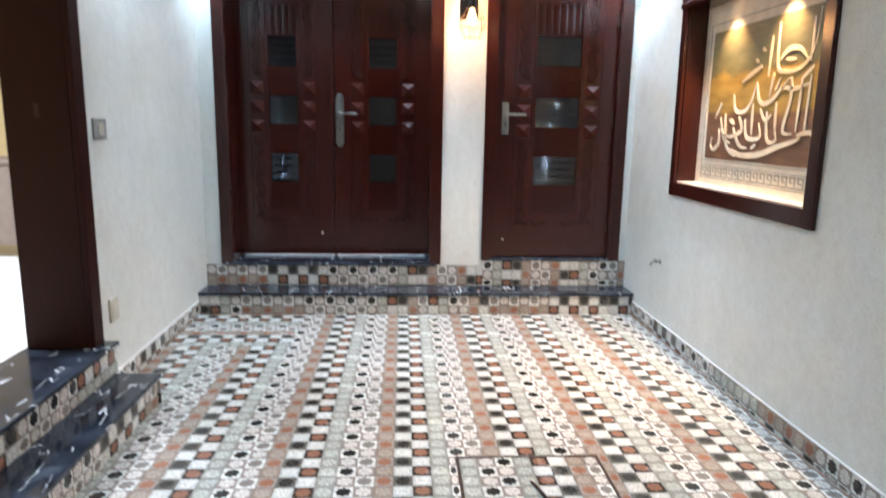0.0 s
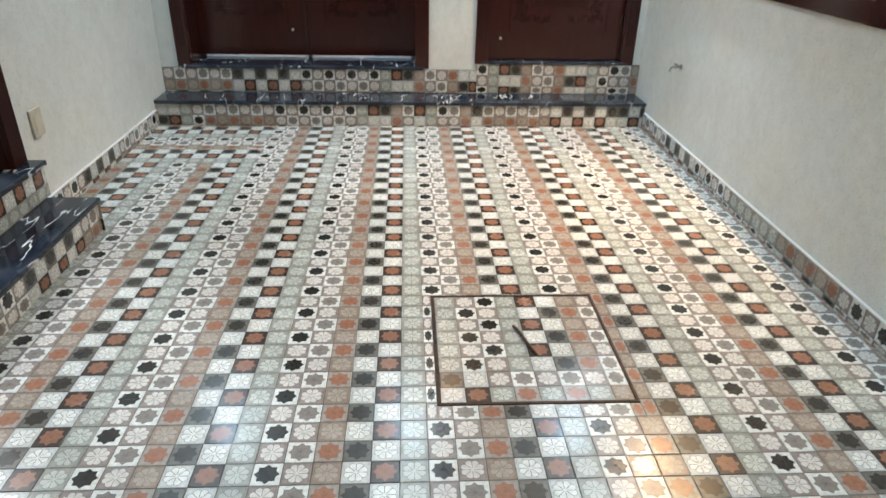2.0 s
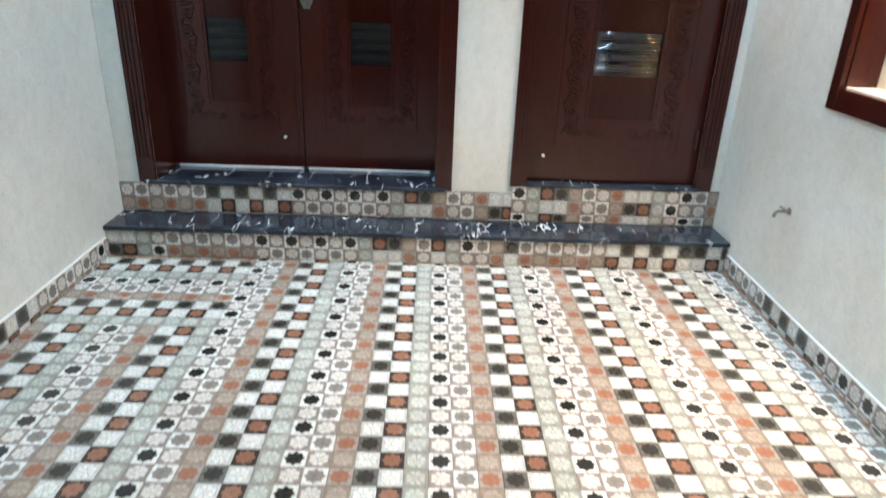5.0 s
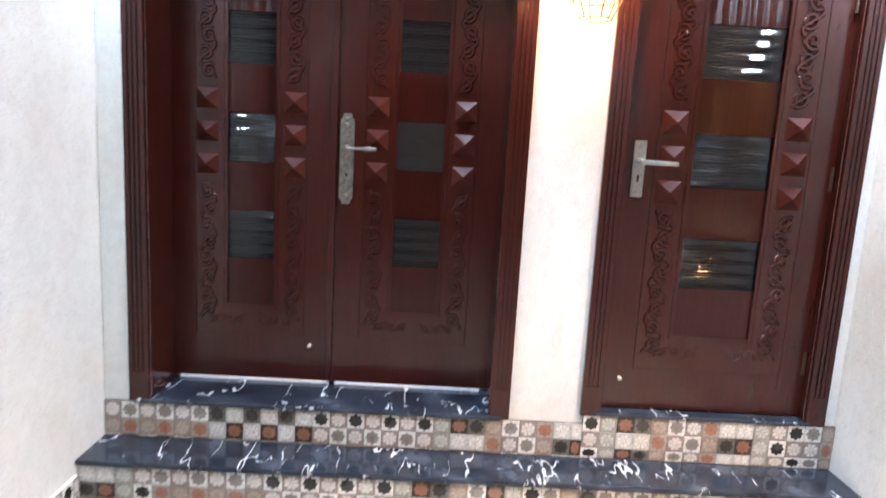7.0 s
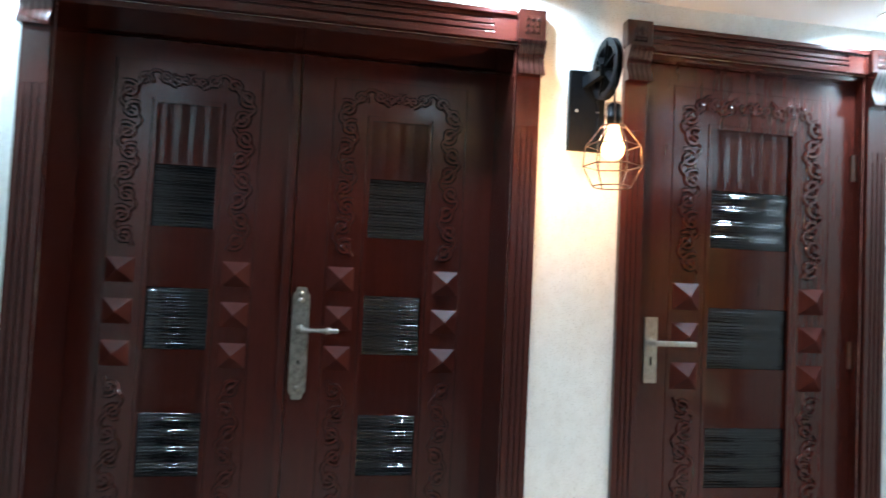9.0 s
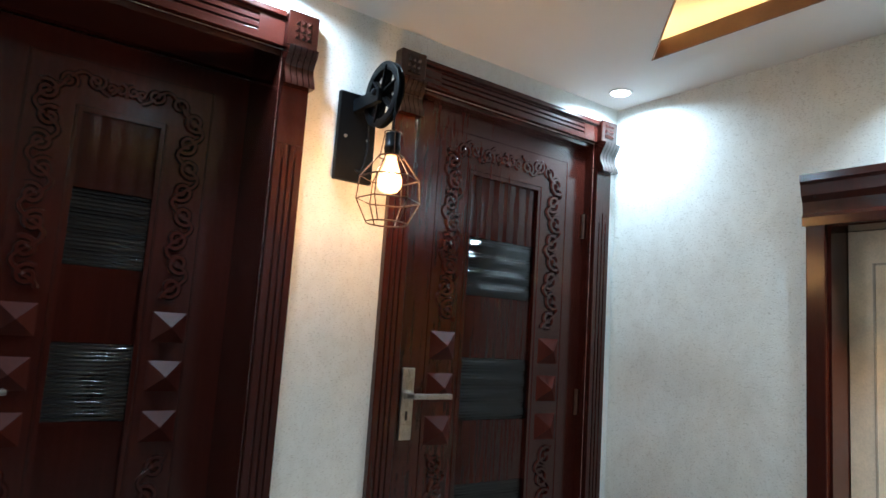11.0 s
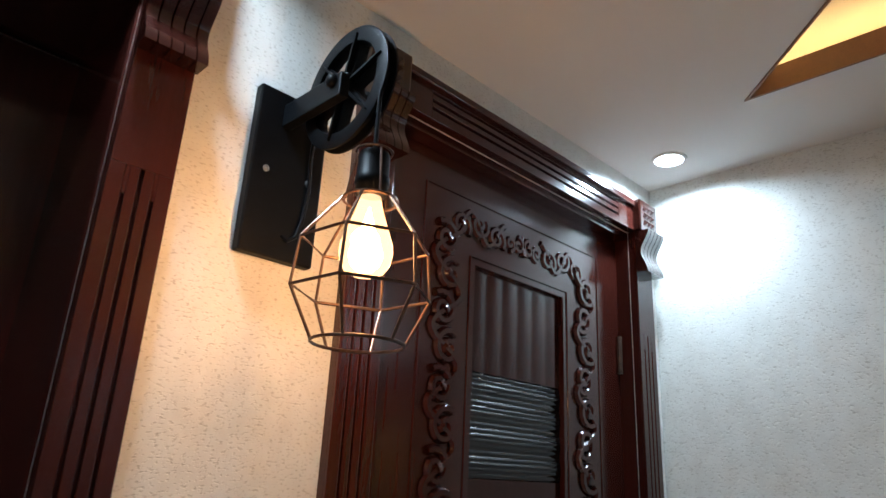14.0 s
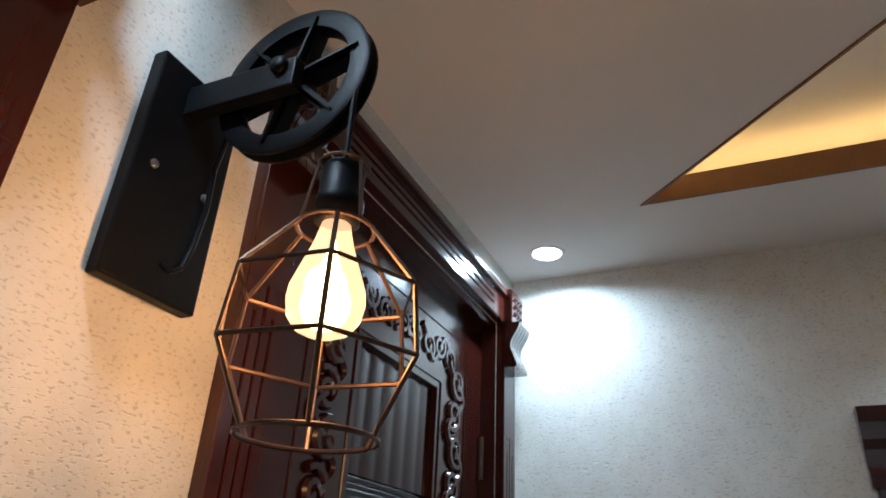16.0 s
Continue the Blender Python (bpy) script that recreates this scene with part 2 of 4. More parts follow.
TAUPE = plain("taupe_laminate", (0.16, 0.125, 0.10), 0.45)
IRON = plain("rusty_iron", (0.06, 0.032, 0.02), 0.6, 0.6, 0.4, 60, 0.4)
PALE_STONE = plain("pale_stone", (0.62, 0.56, 0.47), 0.35, 0, 0.08)
LENS = glow("downlight_lens", COOL, 45)
STRIP = glow("led_strip", AMBER, 20)
LIP_PAINT = plain("brown_lip_paint", (0.20, 0.095, 0.045), 0.5)
FILAMENT = glow("bulb_glow", (1.0, 0.62, 0.27), 60)
BULB = plain("amber_bulb_glass", (1.0, 0.62, 0.28), 0.03, 0, 0.02)
BULB.node_tree.nodes["Principled BSDF"].inputs["Transmission Weight"].default_value = 1.0
BULB.node_tree.nodes["Principled BSDF"].inputs["IOR"].default_value = 1.06
BULB.node_tree.nodes["Principled BSDF"].inputs["Emission Color"].default_value = (1.0, 0.66, 0.36, 1)
BULB.node_tree.nodes["Principled BSDF"].inputs["Emission Strength"].default_value = 2.2


def ribbed_glass():
    m, n, l, b = material("ribbed_glass")
    b.inputs["Base Color"].default_value = (0.004, 0.005, 0.007, 1)
    b.inputs["Transmission Weight"].default_value, b.inputs["Roughness"].default_value, b.inputs["IOR"].default_value = 0.6, 0.1, 1.42
    smear = noise_node(n, l, 9, 4)
    rr = ramp(n, l, smear.outputs[0], [(0.3, (0.045,) * 3), (0.75, (0.08,) * 3)])
    l.new(rr.outputs[0], b.inputs["Roughness"])
    wave = noise_node(n, l, 40, 2, (1, 1, 0.6))
    bump(n, l, b, wave.outputs[0], 0.18, 0.002)
    return m


GLASS = ribbed_glass()


# ---- building helpers; all meshes are laid out in world metres ----
def thing(name, base, label, category, group="", kind=""):
    ob = new(name)
    ob.empty_display_size = 0.05
    ob.location = base
    return tagged(ob, label, category, group, kind)


def finish(name, bm, mats, smooth=False):
    bmesh.ops.recalc_face_normals(bm, faces=bm.faces)
    me = bpy.data.meshes.new(name)
    bm.to_mesh(me)
    bm.free()
    for m in (mats if isinstance(mats, (list, tuple)) else [mats]):
        me.materials.append(m)
    if smooth:
        me.polygons.foreach_set("use_smooth", [True] * len(me.polygons))
        me.set_sharp_from_angle(angle=radians(50))
    return me


def part(name, bm, mats, parent, label="", smooth=False):
    ob = new(name, finish(name, bm, mats, smooth))
    ob.parent = parent
    ob.matrix_parent_inverse = Matrix.Translation(-parent.location)
    return tagged(ob, label)


def solid(name, bm, mats, label, category, kind="", group="", smooth=False):
    return tagged(new(name, finish(name, bm, mats, smooth)), label, category, group, kind)


def box(bm, a, b, bevel=0.0):
    lo, hi = [min(p, q) for p, q in zip(a, b)], [max(p, q) for p, q in zip(a, b)]
    made = bmesh.ops.create_cube(bm, size=1)["verts"]
    for v in made:
        v.co = Vector([(lo[i] + hi[i]) / 2 + v.co[i] * (hi[i] - lo[i]) for i in range(3)])
    if bevel:
        edges = list({e for v in made for e in v.link_edges})
        bmesh.ops.bevel(bm, geom=edges, offset=bevel, segments=2, affect="EDGES", profile=0.5)
    return bm


def boxed(*pairs, bevel=0.0):
    bm = bmesh.new()
    for a, b in pairs:
        box(bm, a, b, bevel)
    return bm


def prism(bm, outline, axis, lo, hi):
    """An outline of 2D points, pushed along an axis from lo to hi."""
    def at(p, h):
        return {"x": (h, p[0], p[1]), "y": (p[0], h, p[1]), "z": (p[0], p[1], h)}[axis]
    low, top = [bm.verts.new(at(p, lo)) for p in outline], [bm.verts.new(at(p, hi)) for p in outline]
    bm.faces.new(low)
    bm.faces.new(top[::-1])
    for i in range(len(outline)):
        j = (i + 1) % len(outline)
        bm.faces.new((low[i], low[j], top[j], top[i]))
    return bm


def tube(bm, pts, r, n=6, closed=False, taper=None, flat=None):
    """A round bar along points; flat squashes it along y."""
    pts = [Vector(p) for p in pts]
    rings = []
    for i, p in enumerate(pts):
        a = pts[i - 1] if (i or closed) else p
        b = pts[(i + 1) % len(pts)] if (i + 1 < len(pts) or closed) else p
        d = (b - a).normalized()
        up = Vector((0, 1, 0)) if abs(d.y) < 0.9 else Vector((1, 0, 0))
        s = d.cross(up).normalized()
        w = s.cross(d)
        rad = r * (taper(i / max(1, len(pts) - 1)) if taper else 1)
        ring = []
        for k in range(n):
            q = s * math.cos(2 * math.pi * k / n) * rad + w * math.sin(2 * math.pi * k / n) * rad
            if flat:
                q.y *= flat
            ring.append(bm.verts.new(p + q))
        rings.append(ring)
    for i in range(len(rings) if closed else len(rings) - 1):
        a, b = rings[i], rings[(i + 1) % len(rings)]
        for k in range(n):
            bm.faces.new((a[k], a[(k + 1) % n], b[(k + 1) % n], b[k]))
    if not closed:
        bm.faces.new(rings[0][::-1])
        bm.faces.new(rings[-1])
    return bm


def lathe(bm, profile, n=24, centre=(0, 0, 0), axis="z", open_ends=False):
    """Turn a profile of (radius, height) about an axis."""
    rings = []
    for r, h in profile:
        ring = []
        for k in range(n):
            c, s = r * math.cos(2 * math.pi * k / n), r * math.sin(2 * math.pi * k / n)
            p = {"z": (c, s, h), "x": (h, c, s), "y": (c, h, s)}[axis]
            ring.append(bm.verts.new(Vector(p) + Vector(centre)))
        rings.append(ring)
    for a, b in zip(rings, rings[1:]):
        for k in range(n):
            bm.faces.new((a[k], a[(k + 1) % n], b[(k + 1) % n], b[k]))
    if not open_ends:
        bm.faces.new(rings[0][::-1])
        bm.faces.new(rings[-1])
    return bm


def stud(bm, cx, y, cz, w, h, rise, drop=0.0):
    """A four-sided pyramid stud on a face that looks towards -y."""
    c = [bm.verts.new((cx + sx * w / 2, y, cz + sz * h / 2)) for sx, sz in ((-1, 1), (1, 1), (1, -1), (-1, -1))]
    tip = bm.verts.new((cx, y - rise, cz + drop))
    for i in range(4):
        bm.faces.new((c[i], c[(i + 1) % 4], tip))
    bm.faces.new(c[::-1])


# ---- large structure ----
T = 0.25
solid("floor", boxed(((XL - 0.02, YS - T, -0.15), (XR + 0.2, YN + 0.1, -0.004))), GROUT, "porch floor bed under patterned square tiles", "floor", "structure")
floor_ob = bpy.data.objects["floor"]
HEAD1, HEAD2 = 2.455, 2.478
xi0, xi1 = D1["x0"] + JAMB_W, D1["x1"] - JAMB_W
xj0, xj1 = D2["x0"] + JAMB_W, D2["x1"] - JAMB_W
north = boxed(((XL - T, YN, 0), (xi0, YN + T + 0.1, ZC + 0.3)), ((xi1, YN, 0), (xj0, YN + T + 0.1, ZC + 0.3)), ((xj1, YN, 0), (XR + T, YN + T + 0.1, ZC + 0.3)),
              ((xi0, YN, HEAD1), (xi1, YN + T + 0.1, ZC + 0.3)), ((xj0, YN, HEAD2), (xj1, YN + T + 0.1, ZC + 0.3)))
solid("wall_north", north, WALL, "off-white plastered wall round two wooden doors", "wall", "structure")
NY0, NY1, NZ0, NZ1, NX = 3.13, 4.50, 1.03, 2.08, 1.73
east = boxed(((XR, YS, 0), (XR + T, NY0, ZC + 0.3)), ((XR, NY1, 0), (XR + T, YN, ZC + 0.3)), ((XR, NY0, 0), (XR + T, NY1, NZ0)), ((XR, NY0, NZ1), (XR + T, NY1, ZC + 0.3)), ((NX + 0.02, NY0, NZ0), (XR + T, NY1, NZ1)))
solid("wall_east", east, WALL, "off-white plastered wall with a framed picture niche", "wall", "structure")
LY0, LY1, LZ = 2.40, 3.50, 2.44
west = boxed(((XL - T, YS, 0), (XL, LY0, ZC + 0.3)), ((XL - T, LY1, 0), (XL, YN, ZC + 0.3)), ((XL - T, LY0, LZ), (XL, LY1, ZC + 0.3)), ((XL - T, LY0, 0), (XL, LY1, 0.285)))
solid("wall_west", west, WALL, "off-white plastered wall with a side doorway", "wall", "structure")
# never in view; closes the porch and darkens what the doors reflect
solid("wall_south", boxed(((XL - T, YS - T, 0), (XR + T, YS, ZC + 0.3))), REFLECTION_DARK, "plain unseen wall closing the porch, made dark to dim reflections", "wall", "structure")

# added box, unseen, so that no light leaks in behind the panes
solid("hall_walls", boxed(((XL - T, YN + 2.4, 0), (XR + T, YN + 2.5, 3.1)), ((XL - T, YN + T + 0.1, 0.2), (XL - T + 0.1, YN + 2.4, 3.1)), ((XR + T - 0.1, YN + T + 0.1, 0.2), (XR + T, YN + 2.4, 3.1)), ((XL - T + 0.1, YN + T + 0.1, 3.0), (XR + T - 0.1, YN + 2.4, 3.1)), ((XL - T + 0.1, YN + T + 0.1, 0.2), (XR + T - 0.1, YN + 2.4, 0.3))), WALL, "unseen closing box behind the doors that keeps stray light out", "wall", "structure")

# ceiling with a sharp triangular cove
P1, P2, P3 = (1.272, 4.935), (1.272, 3.0), (-0.663, 3.0)
LIP = 0.045
bm = bmesh.new()
for outline in ([(XL, P1[1]), P1, (P1[0], YN), (XL, YN)], [P1, P2, (P1[0], YS), (XR, YS), (XR, YN), (P1[0], YN)], [(XL, P3[1]), P3, P1, (XL, P1[1])], [(XL, YS), (P1[0], YS), P2, P3, (XL, P3[1])]):
    prism(bm, outline, "z", ZC, ZC + LIP)
box(bm, (XL, YS, ZC + 0.115), (XR, YN, ZC + 0.21))
for a, b in (((XL, YS), (XL + 0.02, YN)), ((XR - 0.02, YS), (XR, YN)), ((XL, YS), (XR, YS + 0.02)), ((XL, YN - 0.02), (XR, YN))):
    box(bm, (*a, ZC + LIP), (*b, ZC + 0.115))
solid("ceiling", bm, CEIL, "pale plaster ceiling with a recessed triangular light cove", "ceiling", "structure")


def offset_triangle(d):
    """The cove's outline, moved outwards by d."""
    s2 = d * (1 + math.sqrt(2))
    return [(P1[0] + d, P1[1] + s2), (P2[0] + d, P2[1] - d), (P3[0] - s2, P3[1] - d)]


cove = thing("cove_light", (*P1, ZC), "triangular ceiling cove with glowing amber strip light", "cove light", kind="")
for i in range(3):
    a, b = [P1, P2, P3][i], [P1, P2, P3][(i + 1) % 3]
    a2, b2 = offset_triangle(-0.006)[i], offset_triangle(-0.006)[(i + 1) % 3]
    part("lip", prism(bmesh.new(), [a, b, b2, a2], "z", ZC - 0.003, ZC + LIP + 0.012), LIP_PAINT, cove, "brown painted lip")
    c, d = offset_triangle(0.022)[i], offset_triangle(0.022)[(i + 1) % 3]
    c2, d2 = offset_triangle(0.034)[i], offset_triangle(0.034)[(i + 1) % 3]
    part("light_strip", prism(bmesh.new(), [c, d, d2, c2], "z", ZC + LIP + 0.001, ZC + LIP + 0.012), STRIP, cove, "glowing amber light strip")
    # inner upstand that closes the cove
    e, f = offset_triangle(0.14)[i], offset_triangle(0.14)[(i + 1) % 3]
    e2, f2 = offset_triangle(0.15)[i], offset_triangle(0.15)[(i + 1) % 3]
    part("upstand", prism(bmesh.new(), [e, f, f2, e2], "z", ZC + LIP + 0.001, ZC + 0.114), CEIL, cove)

# the added fill pair at y 0.9 gets the same fittings
for dx, dy in DOWN_AND_FILL_LIGHTS:
    lamp = thing("downlight", (dx, dy, ZC), "round recessed white downlight or added fill light shining in the ceiling", "downlight", "ceiling downlights")
    part("trim_ring", lathe(bmesh.new(), [(0.038, ZC - 0.001), (0.048, ZC - 0.001), (0.047, ZC - 0.005), (0.039, ZC - 0.006), (0.038, ZC - 0.001)], 28, (dx, dy, 0), open_ends=True), CEIL, lamp, smooth=True)
    part("lens", lathe(bmesh.new(), [(0.0005, ZC - 0.004), (0.037, ZC - 0.003), (0.037, ZC - 0.0005), (0.0005, ZC - 0.0005)], 28, (dx, dy, 0)), LENS, lamp, "glowing cool white lens")

# steps to the doors
solid("step_core", boxed(((XL, TREAD_Y + 0.02, 0), (XR, YN, Z1 - 0.02)), ((XL, YN - 0.012, Z1 - 0.02), (XR, YN - 0.001, Z2 - 0.02)), ((0.5, YN - 0.012, Z2 - 0.02), (XR, YN - 0.001, 0.357))), GROUT, "masonry core of the entrance step", "step", "structure")
solid("step_tread", boxed(((XL, TREAD_Y, Z1 - 0.022), (XR, YN - 0.018, Z1)), bevel=0.004), MARBLE, "polished black marble step tread with white veins", "step", "structure")
solid("sill_wide", boxed(((xi0 - 0.06, YN - 0.03, Z2 - 0.02), (xi1 + 0.05, D1["leaf_y"] + 0.03, Z2)), bevel=0.003), MARBLE, "black marble sill slab under the double door", "door sill", "structure")
solid("sill_narrow", boxed(((xj0 - 0.03, YN - 0.026, 0.358), (xj1 + 0.03, YN + 0.12, 0.374)), bevel=0.003), MARBLE, "black marble sill slab under the single door", "door sill", "structure")
# side doorway steps
solid("side_step_core", boxed(((XL - 0.02, 1.6, 0), (-1.305, 3.545, 0.128)), ((XL - T, LY0 - 0.1, 0.15), (-1.50, LY1 + 0.07, 0.283))), GROUT, "masonry core of the side door steps", "step", "structure")
solid("side_step_tread", boxed(((XL + 0.001, 1.6, 0.13), (-1.275, 3.565, 0.152)), bevel=0.004), MARBLE, "black marble tread with white veins by the side door", "step", "structure")
solid("side_sill", boxed(((XL - T - 0.05, LY0 - 0.1, 0.284), (-1.475, LY1 + 0.10, 0.306)), bevel=0.004), MARBLE, "black marble sill of the side doorway", "door sill", "structure")


# ---- doors ----
def spiral(cx, cz, r, start, turns, hand, y, n=20):
    pts = []
    for i in range(n + 1):
        f = i / n
        a = start + hand * turns * 2 * math.pi * f
        rr = r * (1 - 0.86 * f)
        pts.append((cx + rr * math.cos(a), y, cz + rr * math.sin(a)))
    return pts


def scroll_run(bm, a, b, y, width, units, r):
    """A wavy stem from a to b with a curl in each bend: carved scrollwork in low relief."""
    a, b = Vector((a[0], 0, a[1])), Vector((b[0], 0, b[1]))
    d = (b - a).normalized()
    s = Vector((-d.z, 0, d.x))
    step = (b - a).length / units
    stem = []
    for i in range(units * 8 + 1):
        f = i / 8
        p = a + d * step * f + s * math.cos(math.pi * f) * width * 0.42
        stem.append((p.x, y, p.z))
    tube(bm, stem, r, 6, flat=0.95)
    for u in range(units):
        side = 1 if u % 2 else -1
        c = a + d * step * (u + 0.5 - 0.02) + s * side * -width * 0.10
        base = math.atan2(s.z * side, s.x * side)
        tube(bm, spiral(c.x, c.z, width * 0.39, base + 2.2 * side, 1.45, -side, y), r * 1.05, 6, taper=lambda f: 1.0 + 0.5 * (f > 0.85), flat=0.85)


def crest(bm, cx, cz, y, w, r):
    """The small mirrored crown in the middle of a top or bottom run."""
    for sgn in (-1, 1):
        tube(bm, spiral(cx + sgn * w * 0.22, cz, w * 0.24, math.pi / 2, 1.2, sgn, y), r, 6, flat=0.8)
        tube(bm, spiral(cx + sgn * w * 0.55, cz - 0.004, w * 0.2, -math.pi / 2, 1.3, -sgn, y), r, 6, flat=0.8)
    tube(bm, [(cx, y, cz - w * 0.25), (cx, y, cz), (cx, y, cz + w * 0.34)], r * 1.3, 6, taper=lambda f: 1.2 - f, flat=0.8)


def ribs(bm, x0, x1, z0, z1, y, pitch, level, rise, back=0.006, sharp=0.0, swell=0.0):
    """A reeded sheet, level or upright: half-round ribs, or with sharp up to 1, ridges with flat flanks; swell adds four slow waves."""
    n = max(2, int(round(((z1 - z0) if level else (x1 - x0)) / pitch)))
    prof = []
    for i in range(n):
        for k in range(8):
            f = (i + k / 8) / n
            prof.append((f, rise * ((1 - sharp) * math.sin(math.pi * k / 8) + sharp * (1 - abs(k / 4 - 1))) + (swell * math.sin(math.pi * 4 * f) ** 2 if swell else 0)))
    prof.append((1.0, 0.0))
    lo, hi = [], []
    for f, h in prof:
        if level:
            lo.append(bm.verts.new((x0, y - h, z0 + f * (z1 - z0))))
            hi.append(bm.verts.new((x1, y - h, z0 + f * (z1 - z0))))
        else:
            lo.append(bm.verts.new((x0 + f * (x1 - x0), y - h, z0)))
            hi.append(bm.verts.new((x0 + f * (x1 - x0), y - h, z1)))
    for i in range(len(prof) - 1):
        bm.faces.new((lo[i], lo[i + 1], hi[i + 1], hi[i]))
    b = [bm.verts.new((q.co.x, y + back, q.co.z)) for q in (lo[0], lo[-1], hi[-1], hi[0])]
    bm.faces.new(b)
    bm.faces.new((lo[0], hi[0], b[3], b[0]))
    bm.faces.new((lo[-1], hi[-1], b[2], b[1]))
    bm.faces.new([*lo, b[1], b[0]])
    bm.faces.new([*hi, b[2], b[3]])


def door_leaf(parent, x0, x1, z0, z1, y, cx, half, stud_dx, stud_w, edges, strip_w, run_x):
    """A carved leaf: boards round a column of seven squares, wood and ribbed glass by turns."""
    top, low = edges[0], edges[-1]
    leaf = part("leaf", boxed(((x0, y, z0), (cx - half, y + 0.042, z1)), ((cx + half, y, z0), (x1, y + 0.042, z1)), ((cx - half, y, top), (cx + half, y + 0.042, z1)), ((cx - half, y, z0), (cx + half, y + 0.042, low))), WOOD, parent, "dark mahogany leaf under gloss lacquer")

    def sub(name, bm, mat, label="", smooth=False):
        ob = new(name, finish(name, bm, mat, smooth))
        ob.parent = leaf
        return tagged(ob, label)
    for i in range(7):
        hi, lo = edges[i], edges[i + 1]
        bm = bmesh.new()
        if i % 2:
            ribs(bm, cx - half, cx + half, lo, hi, y + 0.016, 0.0115, True, 0.0024, sharp=0.5, swell=0.0032)
            sub("pane", bm, GLASS, "ribbed glass pane", True)
        else:
            ribs(bm, cx - half, cx + half, lo, hi, y + 0.014, 0.055 if i == 0 else 0.026, False, 0.0016 if i == 0 else 0.00008)
            sub("panel", bm, WOOD_D, "reeded dark wood square" if i == 0 else "smooth dark wood square", True)
    bm = bmesh.new()
    g = 0.016
    tube(bm, [(cx - half - g, y, low - g), (cx + half + g, y, low - g), (cx + half + g, y, top + g), (cx - half - g, y, top + g)], 0.0035, 6, True)
    sub("inner_moulding", bm, WOOD, smooth=True)
    ox, oz0, oz1 = run_x + strip_w * 0.72, 0.56, top + 0.145
    bm = bmesh.new()
    tube(bm, [(cx - ox, y, oz0), (cx + ox, y, oz0), (cx + ox, y, oz1), (cx - ox, y, oz1)], 0.003, 6, True)
    sub("outer_moulding", bm, WOOD, smooth=True)
    for s in (-1, 1):
        for zt in (1.662, 1.520, 1.377):
            bm = bmesh.new()
            stud(bm, cx + s * stud_dx, y, zt - stud_w * 0.46, stud_w, stud_w * 0.92, 0.034)
            sub("pyramid_stud", bm, WOOD_S)
        bm = bmesh.new()
        scroll_run(bm, (cx + s * run_x, 1.70), (cx + s * run_x, top + 0.075), y - 0.003, strip_w * s, 8, 0.0088)
        sub("carved_scroll", bm, WOOD, "carved scrollwork in relief", True)
        bm = bmesh.new()
        scroll_run(bm, (cx + s * run_x, 1.255), (cx + s * run_x, 0.63), y - 0.002, strip_w * s, 8, 0.0080)
        sub("carved_scroll", bm, WOOD, "carved scrollwork in relief", True)
    bm = bmesh.new()
    zt = top + 0.085
    for s in (-1, 1):
        scroll_run(bm, (cx + s * run_x * 0.96, zt), (cx + s * half * 0.42, zt), y, strip_w * 0.8 * s, 2 if half < 0.12 else 3, 0.0078)
    crest(bm, cx, zt, y, max(0.075, half * 0.55), 0.0078)
    sub("carved_crest", bm, WOOD, "carved scrollwork crest", True)
    bm = bmesh.new()
    zb = low - 0.075
    for s in (-1, 1):
        scroll_run(bm, (cx + s * run_x * 0.96, zb), (cx + s * half * 0.3, zb), y, strip_w * 0.6 * s, 3, 0.004)
    sub("carved_crest", bm, WOOD, "carved scrollwork crest", True)
    return leaf


def corbel(bm, x0, x1, z0, z1, y):
    """A ribbed scroll bracket: an S profile drawn out in five reeds."""
    n, reeds = 16, 5
    w = (x1 - x0) / reeds
    for k in range(reeds):
        a, b = x0 + k * w + 0.0012, x0 + (k + 1) * w - 0.0012
        outline = [(y, z0), (y, z1)]
        for i in range(n + 1):
            f = i / n
            outline.append((y - 0.012 - 0.022 * (0.5 + 0.5 * math.cos(2 * math.pi * f * 1.0)) - 0.008 * (1 - f), z1 - f * (z1 - z0)))
        prism(bm, outline, "x", a, b)


